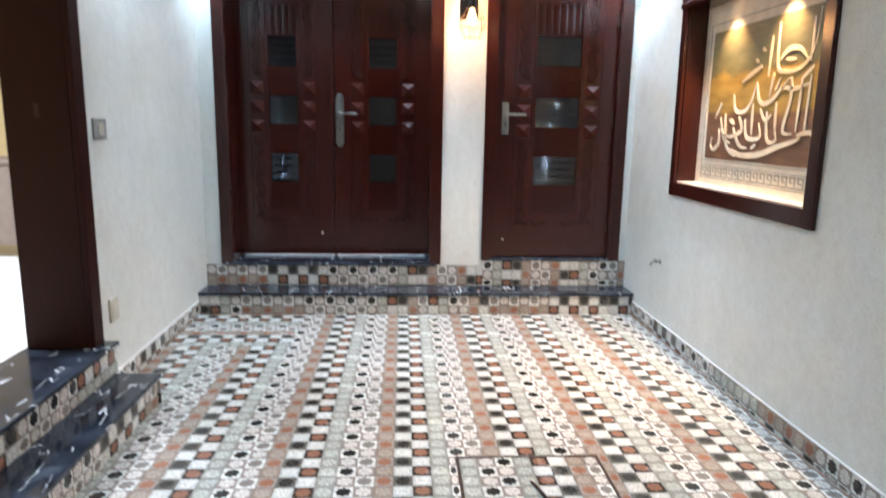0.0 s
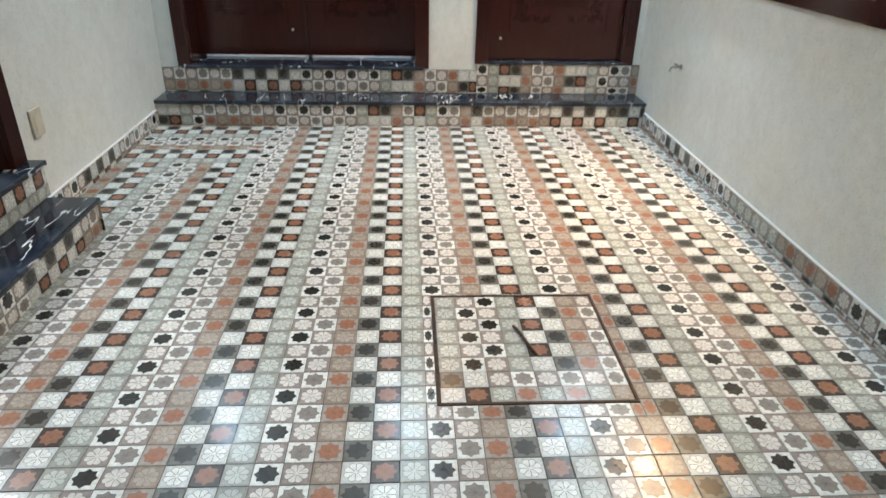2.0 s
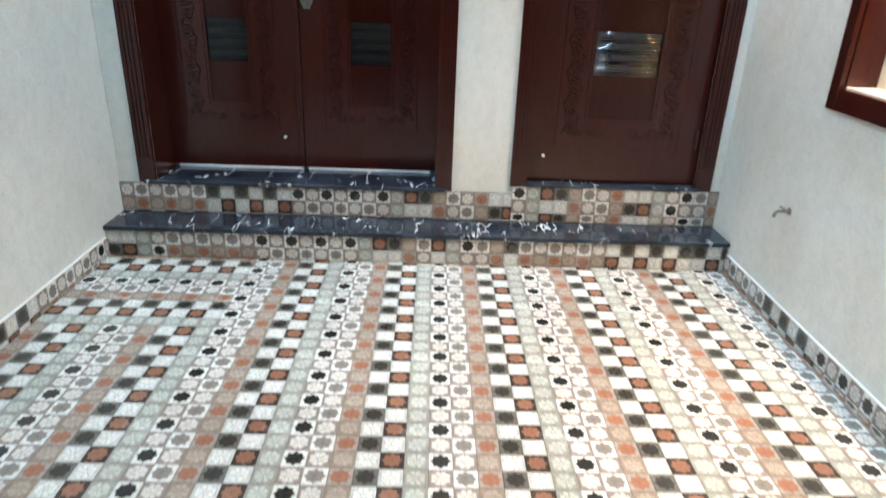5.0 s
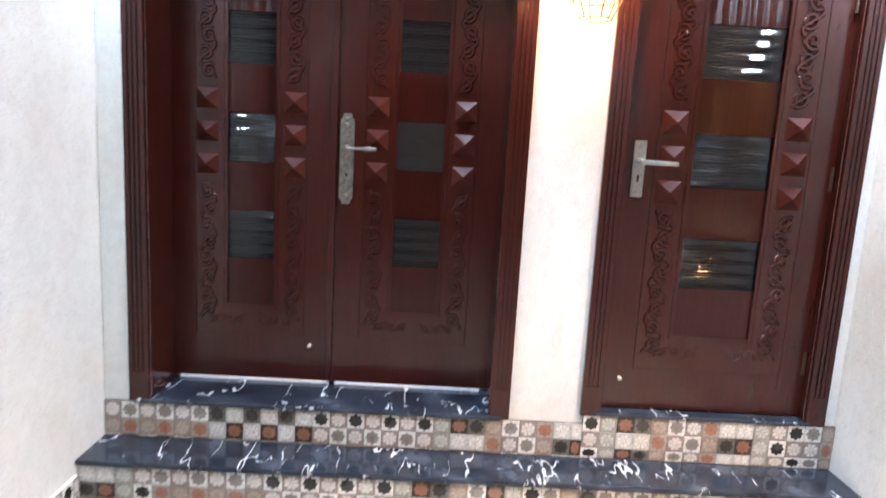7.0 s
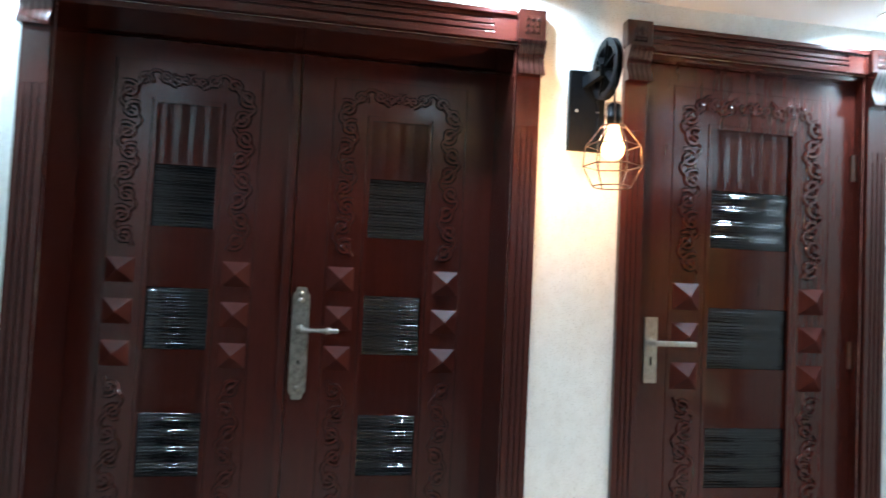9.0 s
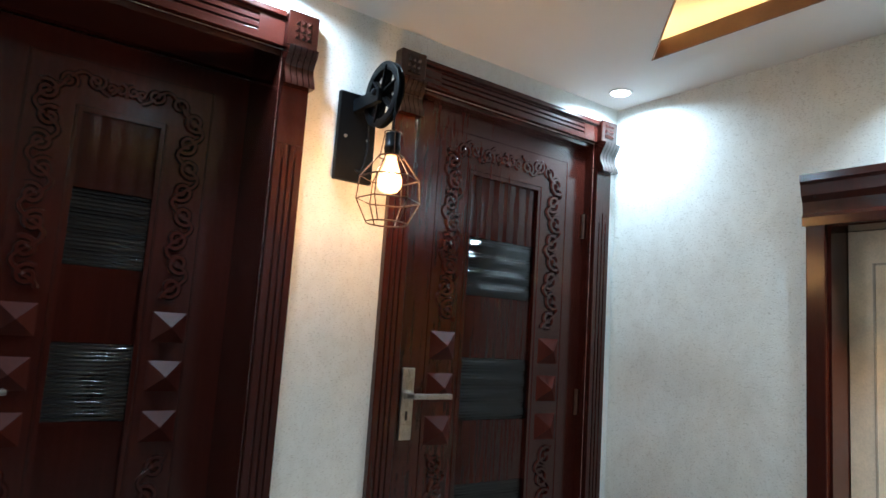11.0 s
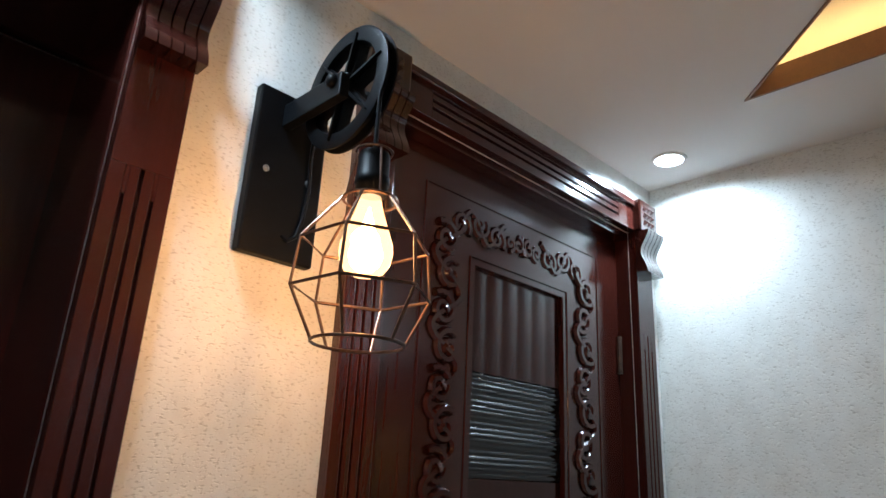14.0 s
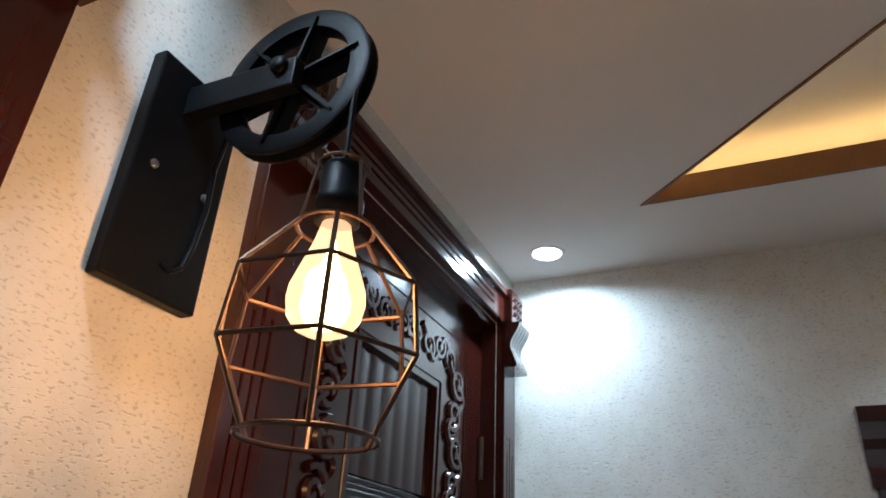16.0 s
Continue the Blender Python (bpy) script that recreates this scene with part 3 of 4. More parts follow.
def casing(parent, x0, x1, zb, head, top, depth_to, cap):
    """Fluted jamb boards, studded corner blocks on ribbed brackets, and a reeded head board."""
    y = CAS_Y
    for xa, xb, inner in ((x0, x0 + JAMB_W, 1), (x1 - JAMB_W, x1, -1)):
        w, gap, za, zt = xb - xa, 0.005, zb + 0.13, cap - 0.17
        bm = boxed(((xa, y + 0.007, zb), (xb, YN + 0.001, head)))
        for za_, zb_ in ((zb, za), (zt, head)):
            box(bm, (xa, y, za_), (xb, y + 0.0075, zb_), 0.0015)
        cuts = [xa, (xa + xb) / 2 - 0.019, (xa + xb) / 2, (xa + xb) / 2 + 0.019, xb]
        for k in range(4):
            box(bm, (cuts[k] + (gap / 2 if k else 0), y + 0.0002, za - 0.001), (cuts[k + 1] - (gap / 2 if k < 3 else 0), y + 0.0075, zt + 0.001), 0.0012)
        for c in (cuts[1], cuts[3]):
            box(bm, (c - gap / 2, y + 0.0003, zt - 0.04), (c + gap / 2, y + 0.0075, zt + 0.001))
        part("jamb_board", bm, WOOD, parent, "fluted mahogany jamb board")
        bm = bmesh.new()
        corbel(bm, xa - 0.004, xb + 0.004, cap, head - 0.002, y)
        part("scroll_bracket", bm, WOOD_B, parent, "ribbed scroll bracket of glossy mahogany, darkened against the lamp above", True)
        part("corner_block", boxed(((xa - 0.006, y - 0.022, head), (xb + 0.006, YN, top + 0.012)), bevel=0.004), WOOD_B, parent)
        for i in range(3):
            for j in range(3):
                bm = bmesh.new()
                stud(bm, (xa + xb) / 2 + (i - 1) * 0.0185, y - 0.022, (head + top + 0.012) / 2 + (j - 1) * 0.021, 0.0165, 0.019, 0.008)
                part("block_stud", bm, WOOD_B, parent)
        # the lining of the wall's thickness
        xin = xb if inner == 1 else xa
        part("jamb_lining", boxed(((xin - (0.02 if inner == 1 else 0.004), YN + 0.002, zb), (xin + (0.02 if inner == -1 else 0.004), depth_to, head - 0.003))), WOOD, parent)
    xa, xb = x0 + JAMB_W + 0.006, x1 - JAMB_W - 0.006
    bm = boxed(((xa, y + 0.007, head), (xb, YN + 0.001, top)))
    for p, q in ((xa, xa + 0.08), (xb - 0.08, xb)):
        box(bm, (p, y, head), (q, y + 0.0075, top), 0.0015)
    cuts = [head, head + (top - head) * 0.30, head + (top - head) * 0.52, head + (top - head) * 0.74, top]
    for k in range(4):
        box(bm, (xa + 0.079, y + 0.0002, cuts[k] + (0.003 if k else 0)), (xb - 0.079, y + 0.0075, cuts[k + 1] - (0.003 if k < 3 else 0)), 0.0012)
    part("head_board", bm, WOOD_H, parent, "grooved mahogany head board")
    part("cornice", boxed(((x0 + JAMB_W + 0.008, y - 0.012, top - 0.012), (x1 - JAMB_W - 0.008, YN, top + 0.006)), bevel=0.003), WOOD_H, parent)
    part("head_lining", boxed(((x0 + JAMB_W, YN + 0.002, head - 0.022), (x1 - JAMB_W, depth_to, head - 0.002))), WOOD_H, parent)


door1 = thing("door_1", (-0.64, D1["leaf_y"], Z2), "closed double door of carved dark mahogany with ribbed glass squares", "door", kind="structure")
casing(door1, D1["x0"], D1["x1"], Z2 - 0.012, HEAD1, 2.552, D1["leaf_y"] + 0.01, 2.338)
E1 = [2.205, 1.992, 1.774, 1.563, 1.348, 1.130, 0.912, 0.702]
LY = D1["leaf_y"]
door_leaf(door1, xi0 - 0.005, -0.6335, 0.350, HEAD1 - 0.03, LY, -1.012, 0.104, 0.192, 0.095, E1, 0.078, 0.190)
door_leaf(door1, -0.6305, xi1 + 0.005, 0.350, HEAD1 - 0.03, LY, -0.265, 0.104, 0.192, 0.095, E1, 0.078, 0.190)
for ta, tb in ((xi0 + 0.03, -0.645), (-0.615, xi1 - 0.03)):
    part("threshold_strip", boxed(((ta, LY - 0.006, Z2 + 0.001), (tb, LY + 0.01, 0.3495)), bevel=0.001), ALU, door1, "pale aluminium threshold strip")
part("meeting_bead", boxed(((-0.662, LY - 0.012, 0.352), (-0.634, LY, HEAD1 - 0.03)), bevel=0.004), WOOD, door1)
door2 = thing("door_2", (1.03, D2["leaf_y"], Z2), "closed single door of carved dark mahogany with ribbed glass squares", "door", kind="structure")
casing(door2, D2["x0"], D2["x1"], 0.357, HEAD2, 2.56, D2["leaf_y"] + 0.05, 2.355)
E2 = [2.235, 2.010, 1.797, 1.577, 1.356, 1.140, 0.925, 0.715]
door_leaf(door2, xj0 - 0.003, xj1 - 0.0, 0.380, HEAD2 - 0.024, D2["leaf_y"], 1.030, 0.164, 0.254, 0.105, E2, 0.095, 0.252)
for hz in (2.13, 1.42, 0.62):
    part("hinge", lathe(bmesh.new(), [(0.007, hz - 0.05), (0.007, hz + 0.05)], 10, (xj1 - 0.012, D2["leaf_y"] - 0.006, 0)), IRON, door2, "dark metal hinge", True)


def lever(parent, x0, x1, y, z, fancy):
    bm = bmesh.new()
    lathe(bm, [(0.016, 0.0), (0.016, -0.012), (0.011, -0.016), (0.009, -0.05)], 16, (x0, y, z), "y")
    if fancy:
        prof = [(0.006, 0), (0.011, 0.006), (0.008, 0.02), (0.0065, 0.06), (0.008, 0.088), (0.0125, 0.096), (0.0125, 0.112), (0.007, 0.122), (0.010, 0.132), (0.006, 0.142)]
        lathe(bm, [(r, h * (x1 - x0) / 0.142) for r, h in prof], 14, (x0, y - 0.05, z), "x")
    else:
        box(bm, (x0 - 0.01, y - 0.058, z - 0.009), (x1, y - 0.044, z + 0.009), 0.003)
    part("lever", bm, STEEL if not fancy else PEWTER, parent, "metal lever", fancy)


bm = bmesh.new()
hx, hz0, hz1 = -0.590, 1.205, 1.565
outline = []
for i in range(25):
    a = math.pi * i / 24
    outline.append((hx + 0.027 * math.cos(a) * (1 + 0.12 * math.cos(6 * a)), hz1 - 0.012 + 0.030 * math.sin(a) * (1 + 0.16 * abs(math.cos(3 * a)))))
for i in range(25):
    a = math.pi + math.pi * i / 24
    outline.append((hx + 0.027 * math.cos(a) * (1 + 0.12 * math.cos(6 * a)), hz0 + 0.012 + 0.030 * math.sin(a) * (1 + 0.16 * abs(math.cos(3 * a)))))
prism(bm, outline, "y", LY - 0.006, LY + 0.0005)
h1 = part("door_handle", bm, PEWTER, door1, "ornate aged pewter lever handle on a long plate")
bm = boxed(((hx - 0.019, LY - 0.010, hz0 + 0.03), (hx + 0.019, LY - 0.0055, hz1 - 0.03)), bevel=0.003)
part("raised_panel", bm, PEWTER, h1)
for zz in (1.56, 1.535, 1.30, 1.225):
    part("boss", lathe(bmesh.new(), [(0.012, -0.0095), (0.009, -0.014), (0.002, -0.017)], 12, (hx, LY, zz), "y"), PEWTER, h1, smooth=True)
part("keyhole", boxed(((hx - 0.004, LY - 0.0115, 1.29), (hx + 0.004, LY - 0.0098, 1.325))), BLACK, h1)
lever(h1, hx, hx + 0.135, LY - 0.006, 1.435, True)
Y2 = D2["leaf_y"]
h2 = part("door_handle", boxed(((0.618, Y2 - 0.008, 1.302), (0.668, Y2 + 0.0005, 1.535)), bevel=0.003), STEEL, door2, "plain brushed steel lever handle on a square plate")
part("keyhole", boxed(((0.639, Y2 - 0.0095, 1.365), (0.647, Y2 - 0.0078, 1.395))), BLACK, h2)
lever(h2, 0.643, 0.788, Y2 - 0.006, 1.447, False)
for kx, ky, kz in ((0.652, Y2, 0.515), (-0.735, LY, 0.52)):
    st = thing("door_bolt_knob", (kx, ky, kz), "small brass bolt knob low on the door", "bolt knob")
    part("knob", lathe(bmesh.new(), [(0.008, 0.0005), (0.008, -0.004), (0.005, -0.010), (0.009, -0.017), (0.004, -0.022)], 14, (kx, ky, kz), "y"), PLASTIC, st, smooth=True)

# ---- side doorway and the room behind it ----
dside = thing("door_3", (XL, 3.5, 0.306), "open side doorway lined with dark mahogany boards", "doorway", kind="structure")
part("jamb_lining", boxed(((XL - T - 0.03, LY1 - 0.022, 0.307), (XL + 0.0, LY1, LZ)), bevel=0.002), WOOD_M, dside)
part("jamb_lining", boxed(((XL - T - 0.03, LY0, 0.307), (XL + 0.0, LY0 + 0.022, LZ)), bevel=0.002), WOOD_M, dside)
part("head_lining", boxed(((XL - T - 0.03, LY0 + 0.022, LZ - 0.022), (XL, LY1 - 0.022, LZ))), WOOD_M, dside)
part("casing_board", boxed(((XL + 0.0005, LY1 - 0.022, 0.307), (XL + 0.026, LY1 + 0.075, LZ + 0.08)), bevel=0.004), WOOD_M, dside)
part("casing_board", boxed(((XL + 0.0005, LY0 - 0.075, 0.307), (XL + 0.026, LY0 + 0.022, LZ + 0.08)), bevel=0.004), WOOD_M, dside)
part("casing_board", boxed(((XL + 0.0005, LY0 + 0.022, LZ - 0.022), (XL + 0.024, LY1 - 0.022, LZ + 0.078)), bevel=0.004), WOOD_M, dside)
part("strike_plate", boxed(((XL - 0.15, LY1 - 0.0245, 1.36), (XL - 0.13, LY1 - 0.0215, 1.42))), IRON, dside)
solid("inner_floor", boxed(((-6.0, 1.0, 0.18), (XL - T, 7.4, 0.30))), WHITE_GLOSS, "glossy white floor of the lit room", "floor", "structure")
solid("inner_walls", boxed(((-6.1, 1.0, 0.3), (-6.0, 7.4, 3.1)), ((-6.0, 7.3, 0.3), (XL - T, 7.4, 3.1)), ((-6.0, 0.9, 0.3), (XL - T, 1.0, 3.1)), ((XL - T - 0.002, 5.7, 0.3), (XL - T + 0.1, 7.4, 3.1)), ((XL - T - 0.06, 1.0, ZC + 0.3), (XL - T, 7.4, 3.1))), CREAM_WALL, "cream walls of the lit room", "wall", "structure")
solid("inner_ceiling", boxed(((-6.1, 0.9, 3.1), (XL - T + 0.1, 7.4, 3.2))), CEIL, "pale ceiling of the lit room", "ceiling", "structure")
cab = thing("low_cabinet", (-3.25, 5.75, 0.30), "low taupe cabinet on short metal feet", "cabinet")
part("body", boxed(((-4.6, 5.62, 0.40), (-2.93, 6.15, 1.02)), bevel=0.006), TAUPE, cab)
part("top", boxed(((-4.62, 5.60, 1.02), (-2.91, 6.17, 1.05)), bevel=0.004), TAUPE, cab)
for fx in (-4.5, -3.75, -3.03):
    for fy in (5.68, 6.08):
        part("foot", lathe(bmesh.new(), [(0.022, 0.3002), (0.018, 0.31), (0.014, 0.40)], 12, (fx, fy, 0)), STEEL, cab, "metal foot", True)

# ---- picture niche ----
niche = thing("picture_frame", (XR, 3.83, 0.95), "dark mahogany frame with a moulded crown round a lit niche", "picture frame")
FY0, FY1, FZ0 = 3.060, 4.556, 0.952
part("frame_board", boxed(((XR - 0.022, FY0, FZ0), (XR, NY0 + 0.004, 2.075)), bevel=0.003), WOOD, niche)
part("frame_board", boxed(((XR - 0.022, NY1 - 0.004, FZ0), (XR, FY1, 2.075)), bevel=0.003), WOOD, niche)
part("frame_board", boxed(((XR - 0.0215, NY0 + 0.004, FZ0 + 0.001), (XR - 0.0005, NY1 - 0.004, NZ0 + 0.004)), bevel=0.003), WOOD, niche)
bm = bmesh.new()
prism(bm, [(XR, 2.072), (XR - 0.027, 2.072), (XR - 0.030, 2.10), (XR - 0.023, 2.112), (XR - 0.025, 2.15), (XR - 0.036, 2.17), (XR - 0.038, 2.205), (XR - 0.044, 2.215), (XR - 0.044, 2.238), (XR, 2.238)], "y", FY0 - 0.015, FY1 + 0.008)
part("crown", bm, WOOD, niche, "stepped mahogany crown")
part("side_lining", boxed(((XR, NY1 - 0.012, NZ0), (NX, NY1 + 0.004, NZ1))), WOOD, niche)
part("side_lining", boxed(((XR, NY0 - 0.004, NZ0), (NX, NY0 + 0.012, NZ1))), WOOD, niche)
part("top_lining", boxed(((XR, NY0 + 0.012, NZ1 - 0.012), (NX, NY1 - 0.012, NZ1))), WOOD, niche)
part("ledge", boxed(((XR, NY0 + 0.012, NZ0), (NX, NY1 - 0.012, NZ0 + 0.012)), bevel=0.002), PALE_STONE, niche, "pale stone ledge")
for ny in (4.12, 3.58):
    part("spot_ring", lathe(bmesh.new(), [(0.018, 2.069), (0.027, 2.069), (0.026, 2.060), (0.019, 2.060), (0.018, 2.069)], 20, (1.650, ny, 0), open_ends=True), STEEL, niche, "steel spotlight ring", True)
    part("spot_lens", lathe(bmesh.new(), [(0.001, 2.064), (0.0175, 2.064), (0.0175, 2.067), (0.001, 2.067)], 20, (1.650, ny, 0)), glow("spot_lens", WARM, 25), niche, "glowing warm spotlight lens")


def painted_ground():
    """Mottled gold, olive and brown paint in soft level bands."""
    m, n, l, b = material("painted_ground")
    tc = n.new("ShaderNodeTexCoord")
    sep = n.new("ShaderNodeSeparateXYZ")
    l.new(tc.outputs["Object"], sep.inputs[0])
    mr = n.new("ShaderNodeMapRange")
    mr.inputs[1].default_value, mr.inputs[2].default_value = 1.16, 1.91
    warp = noise_node(n, l, 6, 5)
    add = n.new("ShaderNodeMath")
    add.operation = "MULTIPLY_ADD"
    add.inputs[1].default_value = 0.10
    l.new(warp.outputs[0], add.inputs[0])
    l.new(sep.outputs[2], add.inputs[2])
    l.new(add.outputs[0], mr.inputs[0])
    r = ramp(n, l, mr.outputs[0], [(0.0, (0.16, 0.085, 0.05)), (0.44, (0.17, 0.085, 0.05)), (0.47, (0.34, 0.21, 0.05)), (0.72, (0.38, 0.25, 0.06)), (0.76, (0.16, 0.15, 0.08)), (0.90, (0.14, 0.14, 0.09)), (1.0, (0.20, 0.17, 0.10))])
    brush = noise_node(n, l, 14, 6, (1, 0.4, 1.6))
    f = ramp(n, l, brush.outputs[0], [(0.3, (0.7, 0.68, 0.64)), (0.65, (1.1, 1.08, 1.0))])
    l.new(mix(n, l, 1.0, r.outputs[0], f.outputs[0], "MULTIPLY"), b.inputs["Base Color"])
    b.inputs["Roughness"].default_value = 0.45
    bump(n, l, b, brush.outputs[0], 0.3)
    return m


GY0, GY1, GZ0, GZ1 = NY0 + 0.14, NY1 - 0.13, 1.195, 1.912      # painted ground inside its pale border
pic = thing("calligraphy_picture", (NX, 3.83, 1.05), "painted panel of pale flowing calligraphy on gold and brown", "picture")
BORDER = plain("cream_border", (0.66, 0.58, 0.46), 0.5, 0, 0.1)
part("panel", boxed(((NX - 0.018, NY0 + 0.015, NZ0 + 0.014), (NX + 0.018, NY1 - 0.015, NZ1 - 0.014))), BORDER, pic, "pale border board")
part("ground", boxed(((NX - 0.022, GY0, GZ0), (NX - 0.0175, GY1, GZ1))), painted_ground(), pic, "gold, olive and brown painted ground")
GREEK = plain("grey_key_pattern", (0.33, 0.30, 0.25), 0.5)
bm = bmesh.new()
for k in range(18):
    y0 = NY0 + 0.095 + k * 0.066
    for a, b in (((y0, 1.090), (y0 + 0.058, 1.098)), ((y0, 1.090), (y0 + 0.008, 1.147)), ((y0, 1.139), (y0 + 0.046, 1.147)), ((y0 + 0.038, 1.115), (y0 + 0.046, 1.147)), ((y0 + 0.02, 1.115), (y0 + 0.046, 1.122))):
        box(bm, (NX - 0.0205, a[0], a[1]), (NX - 0.0178, b[0], b[1]))
for z0, z1 in ((1.078, 1.083), (1.154, 1.159), (GZ0 - 0.014, GZ0 - 0.010)):
    box(bm, (NX - 0.0205, NY0 + 0.09, z0), (NX - 0.0178, NY1 - 0.085, z1))
for y0, y1 in ((NY0 + 0.085, NY0 + 0.092), (NY1 - 0.092, NY1 - 0.085)):
    box(bm, (NX - 0.0205, y0, 1.075), (NX - 0.0178, y1, GZ1 + 0.05))
box(bm, (NX - 0.0205, NY0 + 0.093, GZ1 + 0.043), (NX - 0.0178, NY1 - 0.093, GZ1 + 0.05))
part("key_border", bm, GREEK, pic, "grey key-pattern border")
INK = plain("cream_paint_stroke", (0.66, 0.57, 0.44), 0.4)


def stroke(pts, r):
    """A brush stroke through points given as fractions of the panel from its far lower corner."""
    fine = []
    for i in range(len(pts) - 1):
        p0, p1, p2, p3 = pts[max(i - 1, 0)], pts[i], pts[i + 1], pts[min(i + 2, len(pts) - 1)]
        for k in range(6):
            t = k / 6
            fine.append(tuple(0.5 * (2 * p1[c] + (p2[c] - p0[c]) * t + (2 * p0[c] - 5 * p1[c] + 4 * p2[c] - p3[c]) * t * t + (3 * p1[c] - p0[c] - 3 * p2[c] + p3[c]) * t ** 3) for c in (0, 1)))
    fine.append(pts[-1])
    y1, y0, z0, z1 = GY1, GY0, GZ0, GZ1
    bm = bmesh.new()
    path = [(y1 + (y0 - y1) * a, z0 + (z1 - z0) * b) for a, b in fine]
    ring = []
    for i, p in enumerate(path):
        a, b = path[max(0, i - 1)], path[min(len(path) - 1, i + 1)]
        d = Vector((b[0] - a[0], b[1] - a[1])).normalized()
        w = 0.8 * r * (0.45 + 0.75 * math.sin(math.pi * min(1, 0.12 + i / len(path))))
        q = Vector((-d.y, d.x)) * w
        ring.append([bm.verts.new((NX - x, p[0] + sg * q.x, p[1] + sg * q.y)) for x in (0.0215, 0.0255) for sg in (-1, 1)])
    for a, b in zip(ring, ring[1:]):
        for i, j in ((0, 1), (1, 3), (3, 2), (2, 0)):
            bm.faces.new((a[i], a[j], b[j], b[i]))
    bm.faces.new([ring[0][k] for k in (0, 1, 3, 2)])
    bm.faces.new([ring[-1][k] for k in (0, 2, 3, 1)])
    part("stroke", bm, INK, pic)


for pts, r in (
        ([(0.63, 0.95), (0.64, 0.67), (0.70, 0.62), (0.82, 0.63), (0.90, 0.74), (0.92, 0.98)], 0.011), ([(0.58, 0.87), (0.57, 0.60)], 0.011), ([(0.885, 0.93), (0.885, 0.66)], 0.010),
        ([(0.51, 0.68), (0.42, 0.63), (0.34, 0.58)], 0.013), ([(0.27, 0.50), (0.30, 0.38), (0.39, 0.37), (0.45, 0.45), (0.48, 0.57)], 0.012),
        ([(0.48, 0.57), (0.52, 0.43), (0.61, 0.43), (0.68, 0.50), (0.75, 0.57)], 0.012), ([(0.76, 0.58), (0.77, 0.43), (0.73, 0.23), (0.80, 0.21)], 0.012),
        ([(0.84, 0.55), (0.83, 0.22)], 0.011), ([(0.91, 0.63), (0.83, 0.55)], 0.010), ([(0.27, 0.08), (0.39, 0.045), (0.55, 0.06), (0.70, 0.12), (0.84, 0.17), (0.87, 0.21)], 0.016),
        ([(0.14, 0.24), (0.15, 0.13), (0.10, 0.075), (0.06, 0.10), (0.07, 0.17)], 0.012), ([(0.15, 0.33), (0.20, 0.17), (0.27, 0.13)], 0.011),
        ([(0.34, 0.33), (0.375, 0.23), (0.27, 0.18), (0.18, 0.20)], 0.013), ([(0.40, 0.31), (0.43, 0.18), (0.545, 0.18), (0.53, 0.28)], 0.012),
        ([(0.59, 0.36), (0.61, 0.17), (0.68, 0.16), (0.66, 0.26)], 0.011), ([(0.15, 0.44), (0.12, 0.38), (0.09, 0.32)], 0.010),
        ([(0.25, 0.31), (0.30, 0.28)], 0.013), ([(0.50, 0.80), (0.53, 0.78)], 0.010), ([(0.45, 0.73), (0.48, 0.71)], 0.010), ([(0.64, 0.50), (0.68, 0.58)], 0.009), ([(0.70, 0.70), (0.78, 0.69)], 0.010), ([(0.48, 0.10), (0.52, 0.13)], 0.010),
        ([(0.955, 0.99), (0.95, 0.66)], 0.010), ([(0.66, 0.70), (0.72, 0.76), (0.80, 0.75), (0.86, 0.68)], 0.013), ([(0.70, 0.52), (0.79, 0.50), (0.90, 0.53)], 0.012),
        ([(0.62, 0.62), (0.60, 0.46)], 0.010), ([(0.46, 0.42), (0.47, 0.20)], 0.010), ([(0.66, 0.42), (0.67, 0.20)], 0.010), ([(0.90, 0.58), (0.89, 0.20)], 0.010),
        ([(0.20, 0.36), (0.23, 0.12), (0.33, 0.03)], 0.012), ([(0.53, 0.38), (0.58, 0.30), (0.63, 0.34)], 0.010), ([(0.29, 0.25), (0.36, 0.12), (0.44, 0.10)], 0.011), ([(0.84, 0.20), (0.93, 0.22), (0.96, 0.17)], 0.012)):
    stroke(pts, r)

# ---- pulley sconce ----
sc = thing("wall_lamp", (0.35, YN, 2.24), "black pulley wall lamp, lit bulb in a bronze wire cage", "wall lamp")
PX0, PX1, PZ0, PZ1, PY = 0.286, 0.416, 2.100, 2.380, YN - 0.020
part("back_plate", boxed(((PX0, PY, PZ0), (PX1, YN, PZ1)), bevel=0.003), BLACK, sc)
for sx in (0.312, 0.389):
    part("screw", lathe(bmesh.new(), [(0.0055, 0.0005), (0.0055, -0.002), (0.003, -0.004)], 12, (sx, PY, 2.238), "y"), STEEL, sc, "steel screw", True)
WX, WY, WZ, WR = 0.360, 5.198, 2.347, 0.100
part("arm", boxed(((WX - 0.031, WY - 0.020, WZ - 0.030), (WX - 0.014, PY, WZ + 0.010)), bevel=0.002), BLACK, sc)
part("axle", lathe(bmesh.new(), [(0.007, -0.040), (0.011, -0.036), (0.011, -0.031), (0.006, -0.030), (0.006, 0.030), (0.011, 0.031), (0.007, 0.040)], 14, (WX, WY, WZ), "x"), BLACK, sc, smooth=True)
rim = [(WR, -0.010), (WR, -0.007), (WR - 0.010, -0.003), (WR - 0.010, 0.003), (WR, 0.007), (WR, 0.010), (WR - 0.004, 0.0115), (WR - 0.024, 0.0105), (WR - 0.026, 0.006), (WR - 0.026, -0.006), (WR - 0.024, -0.0105), (WR - 0.004, -0.0115), (WR, -0.010)]
